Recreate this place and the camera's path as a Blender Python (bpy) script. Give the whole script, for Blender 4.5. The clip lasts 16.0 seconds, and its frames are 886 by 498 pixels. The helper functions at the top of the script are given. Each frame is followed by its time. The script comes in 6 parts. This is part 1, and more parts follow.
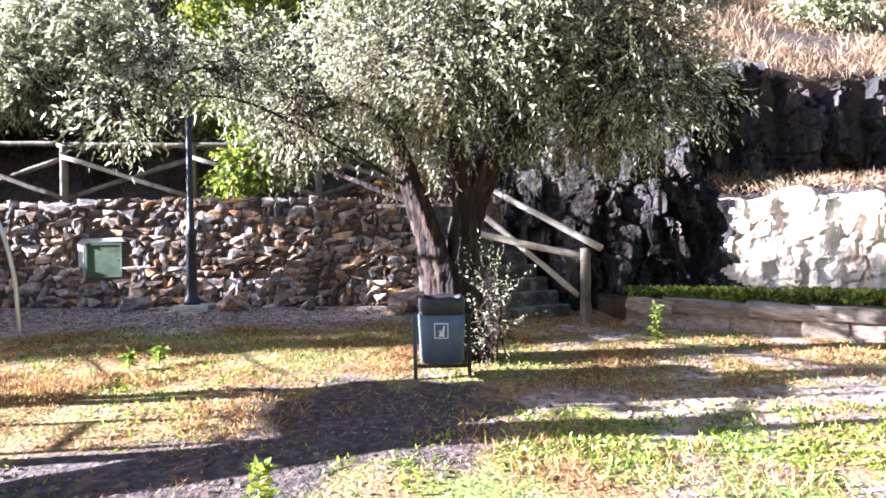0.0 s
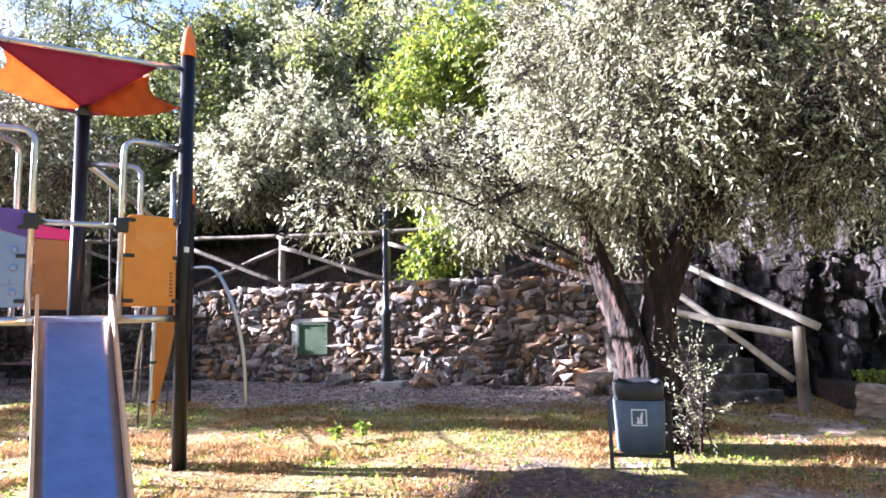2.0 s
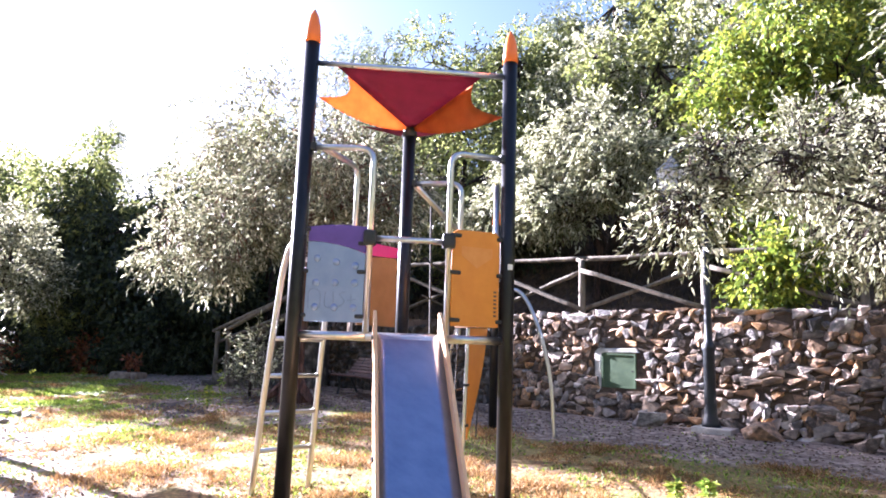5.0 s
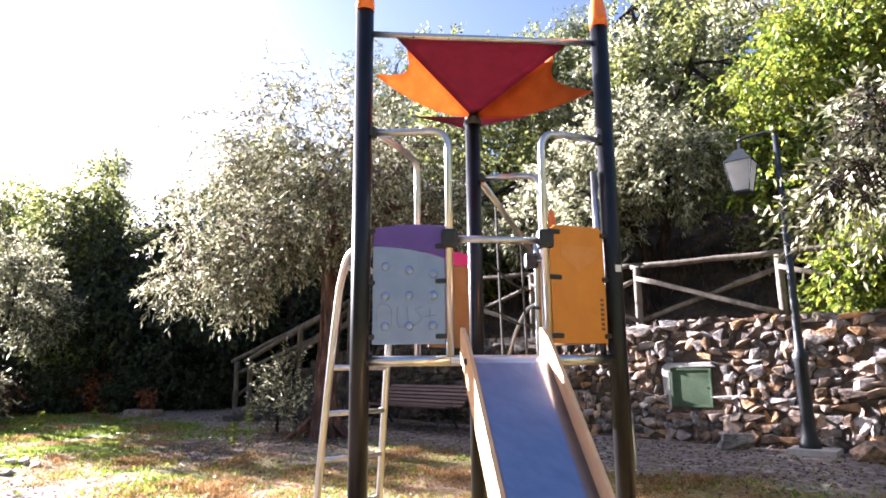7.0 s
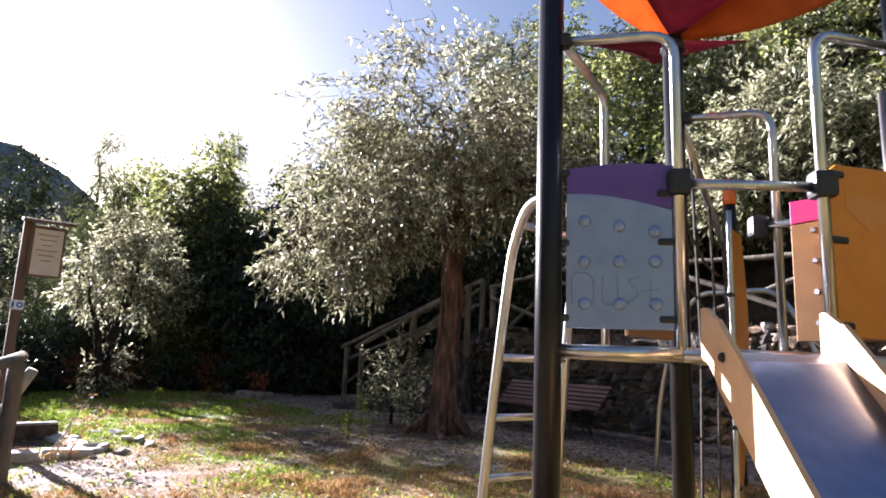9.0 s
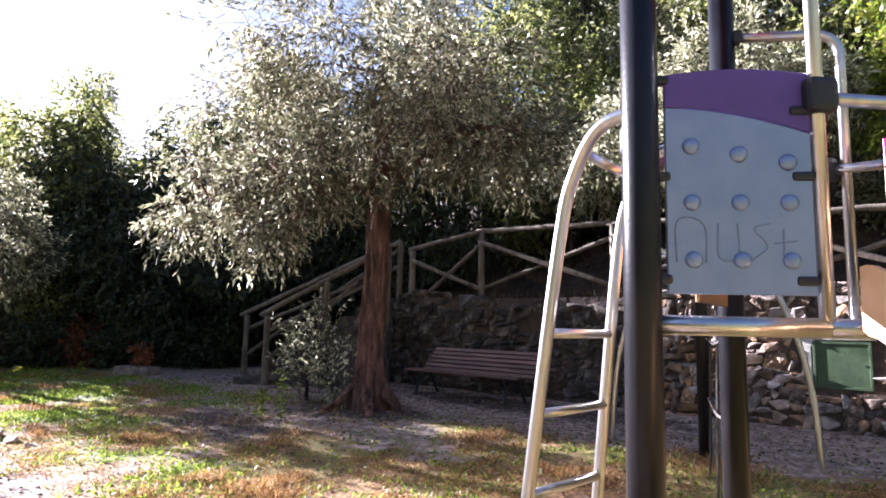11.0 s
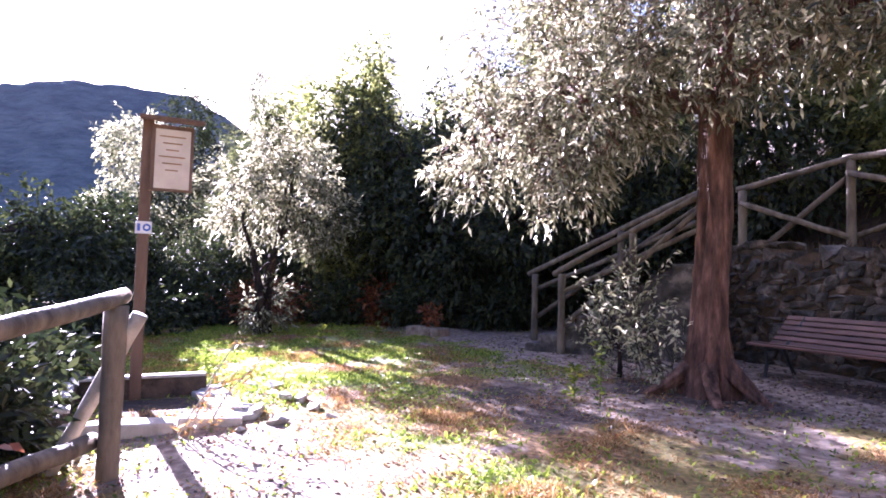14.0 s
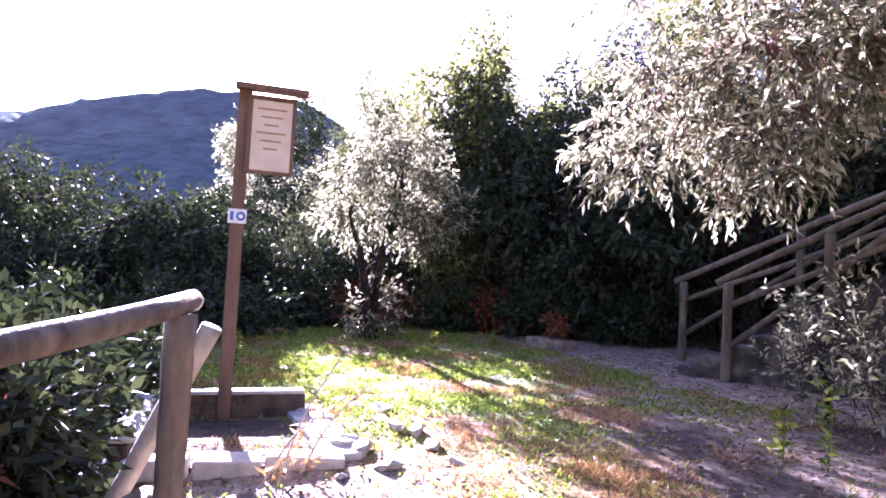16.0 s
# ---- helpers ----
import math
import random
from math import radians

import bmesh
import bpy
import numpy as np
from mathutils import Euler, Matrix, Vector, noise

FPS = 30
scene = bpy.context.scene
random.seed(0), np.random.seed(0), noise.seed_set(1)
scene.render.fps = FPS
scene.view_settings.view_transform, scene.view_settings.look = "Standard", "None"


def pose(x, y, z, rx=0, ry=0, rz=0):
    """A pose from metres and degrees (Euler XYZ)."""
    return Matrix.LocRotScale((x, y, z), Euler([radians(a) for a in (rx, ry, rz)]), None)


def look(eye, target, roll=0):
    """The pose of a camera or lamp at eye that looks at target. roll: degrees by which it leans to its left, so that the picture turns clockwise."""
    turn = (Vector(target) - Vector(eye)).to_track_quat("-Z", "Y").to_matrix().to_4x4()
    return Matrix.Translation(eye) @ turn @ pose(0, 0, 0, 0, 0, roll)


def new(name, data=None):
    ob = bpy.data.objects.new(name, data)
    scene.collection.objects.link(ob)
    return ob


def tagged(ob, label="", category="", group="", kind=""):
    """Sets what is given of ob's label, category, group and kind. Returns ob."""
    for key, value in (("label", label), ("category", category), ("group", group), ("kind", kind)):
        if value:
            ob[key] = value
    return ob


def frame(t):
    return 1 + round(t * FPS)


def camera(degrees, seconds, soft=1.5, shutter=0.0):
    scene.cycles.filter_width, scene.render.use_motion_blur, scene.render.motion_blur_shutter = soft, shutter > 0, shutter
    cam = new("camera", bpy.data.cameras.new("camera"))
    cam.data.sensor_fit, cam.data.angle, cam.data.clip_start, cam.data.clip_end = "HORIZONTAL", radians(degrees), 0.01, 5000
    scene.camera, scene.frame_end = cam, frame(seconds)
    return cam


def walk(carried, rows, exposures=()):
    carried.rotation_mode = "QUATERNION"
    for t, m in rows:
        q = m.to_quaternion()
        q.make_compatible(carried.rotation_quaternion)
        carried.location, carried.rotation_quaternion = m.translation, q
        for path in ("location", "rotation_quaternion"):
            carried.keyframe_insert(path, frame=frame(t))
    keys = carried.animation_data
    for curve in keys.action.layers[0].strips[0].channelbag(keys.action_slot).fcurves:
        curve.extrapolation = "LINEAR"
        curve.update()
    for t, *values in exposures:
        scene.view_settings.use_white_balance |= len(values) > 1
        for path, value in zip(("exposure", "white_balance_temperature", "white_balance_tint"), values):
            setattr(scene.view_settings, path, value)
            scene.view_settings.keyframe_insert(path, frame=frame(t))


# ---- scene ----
cam = camera(70.9, 16.0, soft=1.75)
METRES, EYE, TILT, LEAN, TURN = 8.3, 1.5, 0.0, 0.0, 0.0
ROWS = [
    (0.0, 0.0, 0.0, 0.0, -0.01, -0.8, 0.83),
    (0.5, 0.0004, -0.0012, 0.0036, 1.67, 2.08, 1.52),
    (1.0, -0.0005, -0.0041, 0.0065, 5.17, 4.79, 2.06),
    (1.5, -0.005, -0.0078, 0.0074, 10.45, 6.25, 2.17),
    (2.0, -0.0115, -0.0117, 0.0073, 16.19, 6.39, 1.29),
    (2.5, -0.0184, -0.0153, 0.0071, 21.55, 6.13, 0.07),
    (3.0, -0.0277, -0.0176, 0.0057, 26.73, 5.04, -0.63),
    (3.5, -0.0421, -0.006, 0.0031, 32.25, 4.35, -0.34),
    (4.0, -0.0627, 0.0124, 0.0067, 37.27, 7.51, -0.95),
    (6.5, -0.2088, 0.0786, 0.0086, 42.28, 9.46, -1.71),
    (7.0, -0.2467, 0.0851, 0.0093, 41.58, 10.76, 0.48),
    (7.5, -0.2792, 0.0958, 0.0069, 43.29, 8.79, 0.02),
    (8.0, -0.3143, 0.1141, 0.0072, 49.93, 10.67, -2.12),
    (8.5, -0.3523, 0.1276, 0.0059, 51.13, 10.12, -2.33),
    (11.0, -0.5334, 0.1649, 0.0114, 39.61, 7.16, -1.31),
    (11.5, -0.557, 0.1708, 0.0064, 44.91, 2.97, -0.78),
    (12.0, -0.5925, 0.1882, 0.0056, 48.4, 3.18, -1.72),
    (12.5, -0.6303, 0.2008, 0.003, 51.41, 1.81, -1.58),
    (13.0, -0.6738, 0.2135, 0.0044, 48.87, 0.8, -0.9),
    (13.5, -0.7164, 0.2344, 0.0049, 56.1, 0.78, -1.08),
    (14.0, -0.7513, 0.2495, 0.0084, 63.52, 2.97, -1.56),
    (14.5, -0.7973, 0.2569, 0.0083, 65.34, 2.65, -0.68),
    (15.0, -0.8394, 0.2619, 0.0073, 65.37, 1.0, -0.37),
    (15.5, -0.8813, 0.2716, 0.0073, 69.44, 1.6, -1.23),
    (16.0, -0.9283, 0.2765, 0.0106, 72.74, 2.78, -3.11),
]
walk(cam, [(t, pose(0, 0, EYE, TILT, LEAN, TURN) @ pose(METRES * x, METRES * y, METRES * z, 90 + pitch, roll, yaw)) for t, x, y, z, yaw, pitch, roll in ROWS],
     [(0.0, 3.47, 5250, 22), (4.0, 3.65, 5200, 28), (7.0, 3.35, 5600, 24), (8.5, 2.52, 5650, 21), (11.0, 3.0, 5450, 27), (12.5, 3.25, 5400, 29), (13.3, 3.35, 5400, 31), (14.0, 3.75, 5250, 46), (16.0, 3.85, 5200, 52)])

# ---- world, sun, exposure ----
SUN_AZ, SUN_EL = 96.0, 18.0        # degrees from +y towards -x, and above the horizon
SUN_DIR = Vector((-math.sin(radians(SUN_AZ)) * math.cos(radians(SUN_EL)), math.cos(radians(SUN_AZ)) * math.cos(radians(SUN_EL)), math.sin(radians(SUN_EL))))
world = bpy.data.worlds.new("sky")
scene.world = world
world.use_nodes = True
wn = world.node_tree.nodes
sky = wn.new("ShaderNodeTexSky")
sky.sky_type, sky.sun_disc = "NISHITA", False
sky.sun_elevation, sky.sun_rotation = radians(SUN_EL), radians(-SUN_AZ)
sky.air_density, sky.dust_density, sky.ozone_density = 1.0, 2.6, 1.0
wn["Background"].inputs["Strength"].default_value = 0.030
world.node_tree.links.new(sky.outputs[0], wn["Background"].inputs["Color"])
sun = new("sun", bpy.data.lights.new("sun", "SUN"))
sun.data.energy, sun.data.angle, sun.data.color = 5.0, radians(0.5), (1.0, 0.92, 0.81)
sun.matrix_world = look(SUN_DIR * 60, (0, 0, 0))


# ---- materials ----
def rgb(c):
    return (c[0], c[1], c[2], 1.0)


def surface(name, stops, scale=4.0, detail=6.0, rough=0.8, bump=0.3, bump_scale=30.0, metal=0.0, vary=0.25, per="OBJECT", translucent=0.0, stretch=(1, 1, 1), dist=0.01, tint=False):
    """A material whose colour runs over stops by noise, with variation per piece and fine relief."""
    m = bpy.data.materials.new(name)
    m.use_nodes = True
    n, l = m.node_tree.nodes, m.node_tree.links
    b = n["Principled BSDF"]
    b.inputs["Roughness"].default_value, b.inputs["Metallic"].default_value = rough, metal
    tc = n.new("ShaderNodeTexCoord")
    mp = n.new("ShaderNodeMapping")
    mp.inputs["Scale"].default_value = stretch
    geo = n.new("ShaderNodeNewGeometry")
    l.new(geo.outputs["Position"] if per == "WORLD" else tc.outputs["Object"], mp.inputs["Vector"])
    tex = n.new("ShaderNodeTexNoise")
    tex.inputs["Scale"].default_value, tex.inputs["Detail"].default_value = scale, detail
    tex.inputs["Roughness"].default_value = 0.62
    l.new(mp.outputs[0], tex.inputs["Vector"])
    ramp = n.new("ShaderNodeValToRGB")
    el = ramp.color_ramp.elements
    for i, (p, c) in enumerate(stops):
        e = el[i] if i < 2 else el.new(p)
        e.position, e.color = p, rgb(c)
    l.new(tex.outputs["Fac"], ramp.inputs["Fac"])
    col = ramp.outputs["Color"]
    if vary:
        if per == "ISLAND":
            rnd = geo.outputs["Random Per Island"]
        else:
            rnd = n.new("ShaderNodeObjectInfo").outputs["Random"]
        mul = n.new("ShaderNodeMapRange")
        mul.inputs["To Min"].default_value, mul.inputs["To Max"].default_value = 1 - vary, 1 + vary
        l.new(rnd, mul.inputs["Value"])
        hsv = n.new("ShaderNodeHueSaturation")
        l.new(mul.outputs[0], hsv.inputs["Value"])
        if tint:
            wave = n.new("ShaderNodeMath")
            wave.operation = "MULTIPLY"
            wave.inputs[1].default_value = 7.3
            l.new(rnd, wave.inputs[0])
            part_of = n.new("ShaderNodeMath")
            part_of.operation = "FRACT"
            l.new(wave.outputs[0], part_of.inputs[0])
            sat = n.new("ShaderNodeMapRange")
            sat.inputs["To Min"].default_value, sat.inputs["To Max"].default_value = 0.25, 1.25
            l.new(part_of.outputs[0], sat.inputs["Value"])
            l.new(sat.outputs[0], hsv.inputs["Saturation"])
        l.new(col, hsv.inputs["Color"])
        col = hsv.outputs["Color"]
    l.new(col, b.inputs["Base Color"])
    if bump:
        t2 = n.new("ShaderNodeTexNoise")
        t2.inputs["Scale"].default_value, t2.inputs["Detail"].default_value = bump_scale, 5.0
        l.new(mp.outputs[0], t2.inputs["Vector"])
        bp = n.new("ShaderNodeBump")
        bp.inputs["Strength"].default_value, bp.inputs["Distance"].default_value = bump, dist
        l.new(t2.outputs["Fac"], bp.inputs["Height"])
        l.new(bp.outputs["Normal"], b.inputs["Normal"])
    if translucent:
        tr = n.new("ShaderNodeBsdfTranslucent")
        l.new(col, tr.inputs["Color"])
        mx = n.new("ShaderNodeMixShader")
        mx.inputs[0].default_value = translucent
        l.new(b.outputs[0], mx.inputs[1])
        l.new(tr.outputs[0], mx.inputs[2])
        l.new(mx.outputs[0], n["Material Output"].inputs["Surface"])
    return m


def leafy(name, dark, mid, light, rough=0.45, translucent=0.3):
    """Leaf material: each leaf takes its own tone between three colours."""
    m = bpy.data.materials.new(name)
    m.use_nodes = True
    n, l = m.node_tree.nodes, m.node_tree.links
    b = n["Principled BSDF"]
    b.inputs["Roughness"].default_value = rough
    geo = n.new("ShaderNodeNewGeometry")
    ramp = n.new("ShaderNodeValToRGB")
    el = ramp.color_ramp.elements
    el[0].position, el[0].color = 0.0, rgb(dark)
    el[1].position, el[1].color = 1.0, rgb(light)
    e = el.new(0.55)
    e.color = rgb(mid)
    l.new(geo.outputs["Random Per Island"], ramp.inputs["Fac"])
    l.new(ramp.outputs["Color"], b.inputs["Base Color"])
    tr = n.new("ShaderNodeBsdfTranslucent")
    l.new(ramp.outputs["Color"], tr.inputs["Color"])
    mx = n.new("ShaderNodeMixShader")
    mx.inputs[0].default_value = translucent
    l.new(b.outputs[0], mx.inputs[1])
    l.new(tr.outputs[0], mx.inputs[2])
    l.new(mx.outputs[0], n["Material Output"].inputs["Surface"])
    return m


def ground_material():
    """Trodden pale soil, dry straw-coloured turf and green turf, mixed at two scales."""
    m = bpy.data.materials.new("park_ground")
    m.use_nodes = True
    n, l = m.node_tree.nodes, m.node_tree.links
    b = n["Principled BSDF"]
    b.inputs["Roughness"].default_value = 0.95
    geo = n.new("ShaderNodeNewGeometry")

    def noise_node(scale, detail=5.0):
        t = n.new("ShaderNodeTexNoise")
        t.inputs["Scale"].default_value, t.inputs["Detail"].default_value = scale, detail
        l.new(geo.outputs["Position"], t.inputs["Vector"])
        return t.outputs["Fac"]

    def ramp_node(fac, stops):
        r = n.new("ShaderNodeValToRGB")
        el = r.color_ramp.elements
        for i, (p, c) in enumerate(stops):
            e = el[i] if i < 2 else el.new(p)
            e.position, e.color = p, rgb(c)
        l.new(fac, r.inputs["Fac"])
        return r.outputs["Color"]

    def mix_node(fac, a, c):
        x = n.new("ShaderNodeMix")
        x.data_type = "RGBA"
        l.new(fac, x.inputs["Factor"])
        l.new(a, x.inputs["A"])
        l.new(c, x.inputs["B"])
        return x.outputs["Result"]

    soil = ramp_node(noise_node(9.0), [(0.3, (0.14, 0.10, 0.078)), (0.7, (0.46, 0.375, 0.315)), (0.5, (0.27, 0.205, 0.165))])
    straw = ramp_node(noise_node(22.0), [(0.3, (0.09, 0.055, 0.026)), (0.7, (0.42, 0.25, 0.10)), (0.5, (0.23, 0.13, 0.05))])
    green = ramp_node(noise_node(18.0), [(0.3, (0.055, 0.085, 0.016)), (0.7, (0.23, 0.30, 0.05))])
    a = ramp_node(noise_node(0.9, 7.0), [(0.44, (0, 0, 0)), (0.56, (1, 1, 1))])
    vc = n.new("ShaderNodeVertexColor")
    vc.layer_name = "cover"
    sep = n.new("ShaderNodeSeparateColor")
    l.new(vc.outputs["Color"], sep.inputs["Color"])
    breakup = n.new("ShaderNodeMath")
    breakup.operation = "MULTIPLY"
    l.new(a, breakup.inputs[0])
    l.new(sep.outputs["Green"], breakup.inputs[1])
    turf = mix_node(breakup.outputs[0], straw, green)
    br2 = n.new("ShaderNodeMath")
    br2.operation = "ADD"
    l.new(sep.outputs["Red"], br2.inputs[0])
    nz = n.new("ShaderNodeMath")
    nz.operation = "MULTIPLY_ADD"
    l.new(noise_node(1.7, 7.0), nz.inputs[0])
    nz.inputs[1].default_value = 2.2
    nz.inputs[2].default_value = -1.0
    l.new(nz.outputs[0], br2.inputs[1])
    edge = ramp_node(br2.outputs[0], [(0.4, (0, 0, 0)), (0.6, (1, 1, 1))])
    # Leafy soil colour, kept extra dark to stand in for shade too.
    mould_and_shade = ramp_node(noise_node(14.0, 8.0), [(0.3, (0.022, 0.016, 0.014)), (0.7, (0.17, 0.12, 0.10)), (0.5, (0.065, 0.047, 0.04))])
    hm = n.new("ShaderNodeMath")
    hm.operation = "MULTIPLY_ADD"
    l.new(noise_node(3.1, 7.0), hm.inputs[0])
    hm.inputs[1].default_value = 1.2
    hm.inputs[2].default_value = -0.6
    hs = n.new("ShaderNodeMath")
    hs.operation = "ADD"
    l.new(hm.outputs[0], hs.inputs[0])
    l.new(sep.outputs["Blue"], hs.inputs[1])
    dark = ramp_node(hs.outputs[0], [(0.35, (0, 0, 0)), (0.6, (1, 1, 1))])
    l.new(mix_node(dark, mix_node(edge, turf, soil), mould_and_shade), b.inputs["Base Color"])
    bp = n.new("ShaderNodeBump")
    bp.inputs["Strength"].default_value, bp.inputs["Distance"].default_value = 0.8, 0.03
    l.new(noise_node(28.0, 8.0), bp.inputs["Height"])
    l.new(bp.outputs["Normal"], b.inputs["Normal"])
    return m


GROUND = ground_material()
OLIVE = leafy("olive_leaves", (0.06, 0.07, 0.03), (0.37, 0.37, 0.21), (0.76, 0.73, 0.53), rough=0.4, translucent=0.45)
OLIVE_DRY = leafy("olive_leaves_greyer", (0.035, 0.04, 0.02), (0.26, 0.255, 0.14), (0.72, 0.69, 0.49), rough=0.36, translucent=0.5)
# Wood leaves darkened to stand for deep shade.
SHADED_LEAVES = leafy("shaded_green_leaves", (0.010, 0.016, 0.006), (0.026, 0.038, 0.013), (0.075, 0.09, 0.03), rough=0.62, translucent=0.2)
FRESH = leafy("yellow_green_leaves", (0.06, 0.10, 0.015), (0.19, 0.25, 0.03), (0.44, 0.43, 0.055), translucent=0.45)
PINE = leafy("pine_needles", (0.035, 0.05, 0.02), (0.10, 0.12, 0.045), (0.24, 0.25, 0.10))
# The wood's leaves again, brightened to stand for sunlight.
SUNLIT_LEAVES = leafy("sunlit_leaves", (0.05, 0.07, 0.02), (0.18, 0.20, 0.06), (0.42, 0.42, 0.14), translucent=0.5)
RUST = leafy("rust_leaves", (0.10, 0.03, 0.015), (0.22, 0.07, 0.03), (0.36, 0.15, 0.06))
GRASS = leafy("green_grass", (0.07, 0.12, 0.012), (0.22, 0.31, 0.032), (0.46, 0.52, 0.085), translucent=0.4)
STRAW = leafy("dry_grass", (0.13, 0.06, 0.02), (0.35, 0.19, 0.06), (0.60, 0.41, 0.18), rough=0.7, translucent=0.3)
PALE_STRAW = leafy("pale_dry_grass", (0.10, 0.05, 0.03), (0.27, 0.175, 0.095), (0.54, 0.42, 0.25), rough=0.7, translucent=0.3)
BARK = surface("olive_bark", [(0.36, (0.006, 0.004, 0.003)), (0.68, (0.085, 0.045, 0.03)), (0.5, (0.022, 0.013, 0.009))], 13, 9, 0.95, 1.0, 30, stretch=(1, 1, 0.2), vary=0.1, dist=0.06)
RED_BARK = surface("reddish_olive_bark", [(0.34, (0.03, 0.015, 0.01)), (0.7, (0.30, 0.165, 0.115)), (0.5, (0.12, 0.06, 0.042))], 11, 8, 0.9, 1.0, 26, stretch=(1, 1, 0.2), vary=0.1, dist=0.03)
LOG = surface("weathered_log", [(0.3, (0.06, 0.048, 0.036)), (0.7, (0.24, 0.20, 0.15))], 8, 7, 0.85, 0.6, 40, stretch=(1, 1, 0.3), vary=0.2)
LOG_PALE = surface("pale_log", [(0.3, (0.30, 0.26, 0.20)), (0.7, (0.55, 0.50, 0.42))], 8, 7, 0.8, 0.5, 40, vary=0.15)
STONE = surface("schist_stone", [(0.28, (0.06, 0.045, 0.037)), (0.72, (0.64, 0.52, 0.39)), (0.46, (0.22, 0.15, 0.10)), (0.60, (0.45, 0.275, 0.155))], 3.5, 8, 0.9, 0.9, 18, vary=0.6, dist=0.03, tint=True)
STONE_JOINED = surface("schist_stone_far", [(0.28, (0.06, 0.045, 0.037)), (0.72, (0.64, 0.52, 0.39)), (0.46, (0.22, 0.15, 0.10)), (0.60, (0.45, 0.275, 0.155))], 3.5, 8, 0.9, 0.9, 18, vary=0.6, per="ISLAND", dist=0.03, tint=True)
# Schist darkened for shade on the western wall; both flights of steps share it.
SHADED_STONE = surface("shaded_dark_schist", [(0.3, (0.022, 0.021, 0.018)), (0.72, (0.26, 0.21, 0.165)), (0.5, (0.075, 0.062, 0.05))], 5, 9, 0.95, 0.9, 20, vary=0.45, per="ISLAND", dist=0.03, tint=True)
MORTAR = surface("earth_joint", [(0.3, (0.03, 0.022, 0.016)), (0.7, (0.13, 0.09, 0.06))], 6, 8, 0.95, 0.8, 30, vary=0, per="WORLD", dist=0.03)
# Cliff light is in the colours: upper rock darkened for shade, lower face paled.
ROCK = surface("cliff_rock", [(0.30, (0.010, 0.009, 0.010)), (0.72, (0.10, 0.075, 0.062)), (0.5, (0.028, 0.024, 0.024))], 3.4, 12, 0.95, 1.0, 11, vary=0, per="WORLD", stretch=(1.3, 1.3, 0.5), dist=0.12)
SUNLIT_ROCK = surface("sunlit_rock", [(0.3, (0.40, 0.29, 0.20)), (0.62, (0.84, 0.76, 0.66)), (0.42, (0.66, 0.54, 0.43))], 2.6, 10, 0.85, 0.9, 9, vary=0, per="WORLD", stretch=(1.3, 1.3, 0.5), dist=0.08)
HILL = surface("hill_earth", [(0.3, (0.02, 0.014, 0.010)), (0.7, (0.14, 0.092, 0.06)), (0.5, (0.052, 0.035, 0.025))], 1.2, 9, 0.95, 0.9, 8, vary=0, per="WORLD", dist=0.12)
PLASTER = surface("white_plaster", [(0.3, (0.45, 0.42, 0.38)), (0.7, (0.75, 0.72, 0.66))], 7, 7, 0.9, 0.5, 25, vary=0)
BLACK = surface("black_post_paint", [(0.3, (0.005, 0.005, 0.007)), (0.7, (0.013, 0.013, 0.016))], 6, 6, 0.3, 0.1, 60, vary=0)
BLACK.node_tree.nodes["Principled BSDF"].inputs["Specular IOR Level"].default_value = 0.3
PLASTIC = surface("black_plastic", [(0.3, (0.01, 0.01, 0.012)), (0.7, (0.025, 0.025, 0.028))], 12, 5, 0.5, 0.1, 80, vary=0.1)
STEEL = surface("brushed_steel", [(0.3, (0.50, 0.50, 0.50)), (0.7, (0.66, 0.65, 0.63))], 14, 6, 0.28, 0.06, 120, 1.0, vary=0, stretch=(1, 1, 0.2))
# Bluish base colour carries the sky's reflection on the bed.
SLIDE = surface("sky_tinted_slide_steel", [(0.3, (0.28, 0.33, 0.45)), (0.7, (0.38, 0.42, 0.54))], 10, 6, 0.34, 0.03, 150, 1.0, vary=0, stretch=(0.3, 1, 1))
CREAM = surface("cream_slide_side", [(0.3, (0.70, 0.41, 0.20)), (0.7, (0.80, 0.50, 0.27))], 9, 6, 0.45, 0.1, 60, vary=0)
ORANGE = surface("orange_panel", [(0.3, (0.62, 0.21, 0.012)), (0.7, (0.72, 0.27, 0.02))], 5, 6, 0.45, 0.08, 60, vary=0)
ORANGE_TIP = surface("orange_cap", [(0.3, (0.80, 0.16, 0.012)), (0.7, (0.85, 0.20, 0.02))], 5, 5, 0.4, 0.05, 60, vary=0)
ORANGE_CLOTH = surface("orange_canopy", [(0.3, (0.52, 0.12, 0.012)), (0.7, (0.64, 0.17, 0.02))], 7, 7, 0.7, 0.2, 90, vary=0, translucent=0.14)
PURPLE_CLOTH = surface("crimson_canopy", [(0.3, (0.115, 0.005, 0.018)), (0.7, (0.165, 0.010, 0.028))], 7, 7, 0.75, 0.2, 90, vary=0, translucent=0.06)
PURPLE = surface("purple_panel", [(0.3, (0.09, 0.05, 0.24)), (0.7, (0.13, 0.07, 0.32))], 6, 6, 0.45, 0.1, 60, vary=0)
PINK = surface("magenta_panel", [(0.3, (0.50, 0.02, 0.16)), (0.7, (0.58, 0.03, 0.20))], 6, 6, 0.45, 0.1, 60, vary=0)
# Blue of the reflected sky is put into the silver's base colour.
GREYPANEL = surface("sky_tinted_silver_panel", [(0.3, (0.21, 0.28, 0.46)), (0.7, (0.28, 0.35, 0.53))], 5, 7, 0.3, 0.1, 60, 0.35, vary=0)
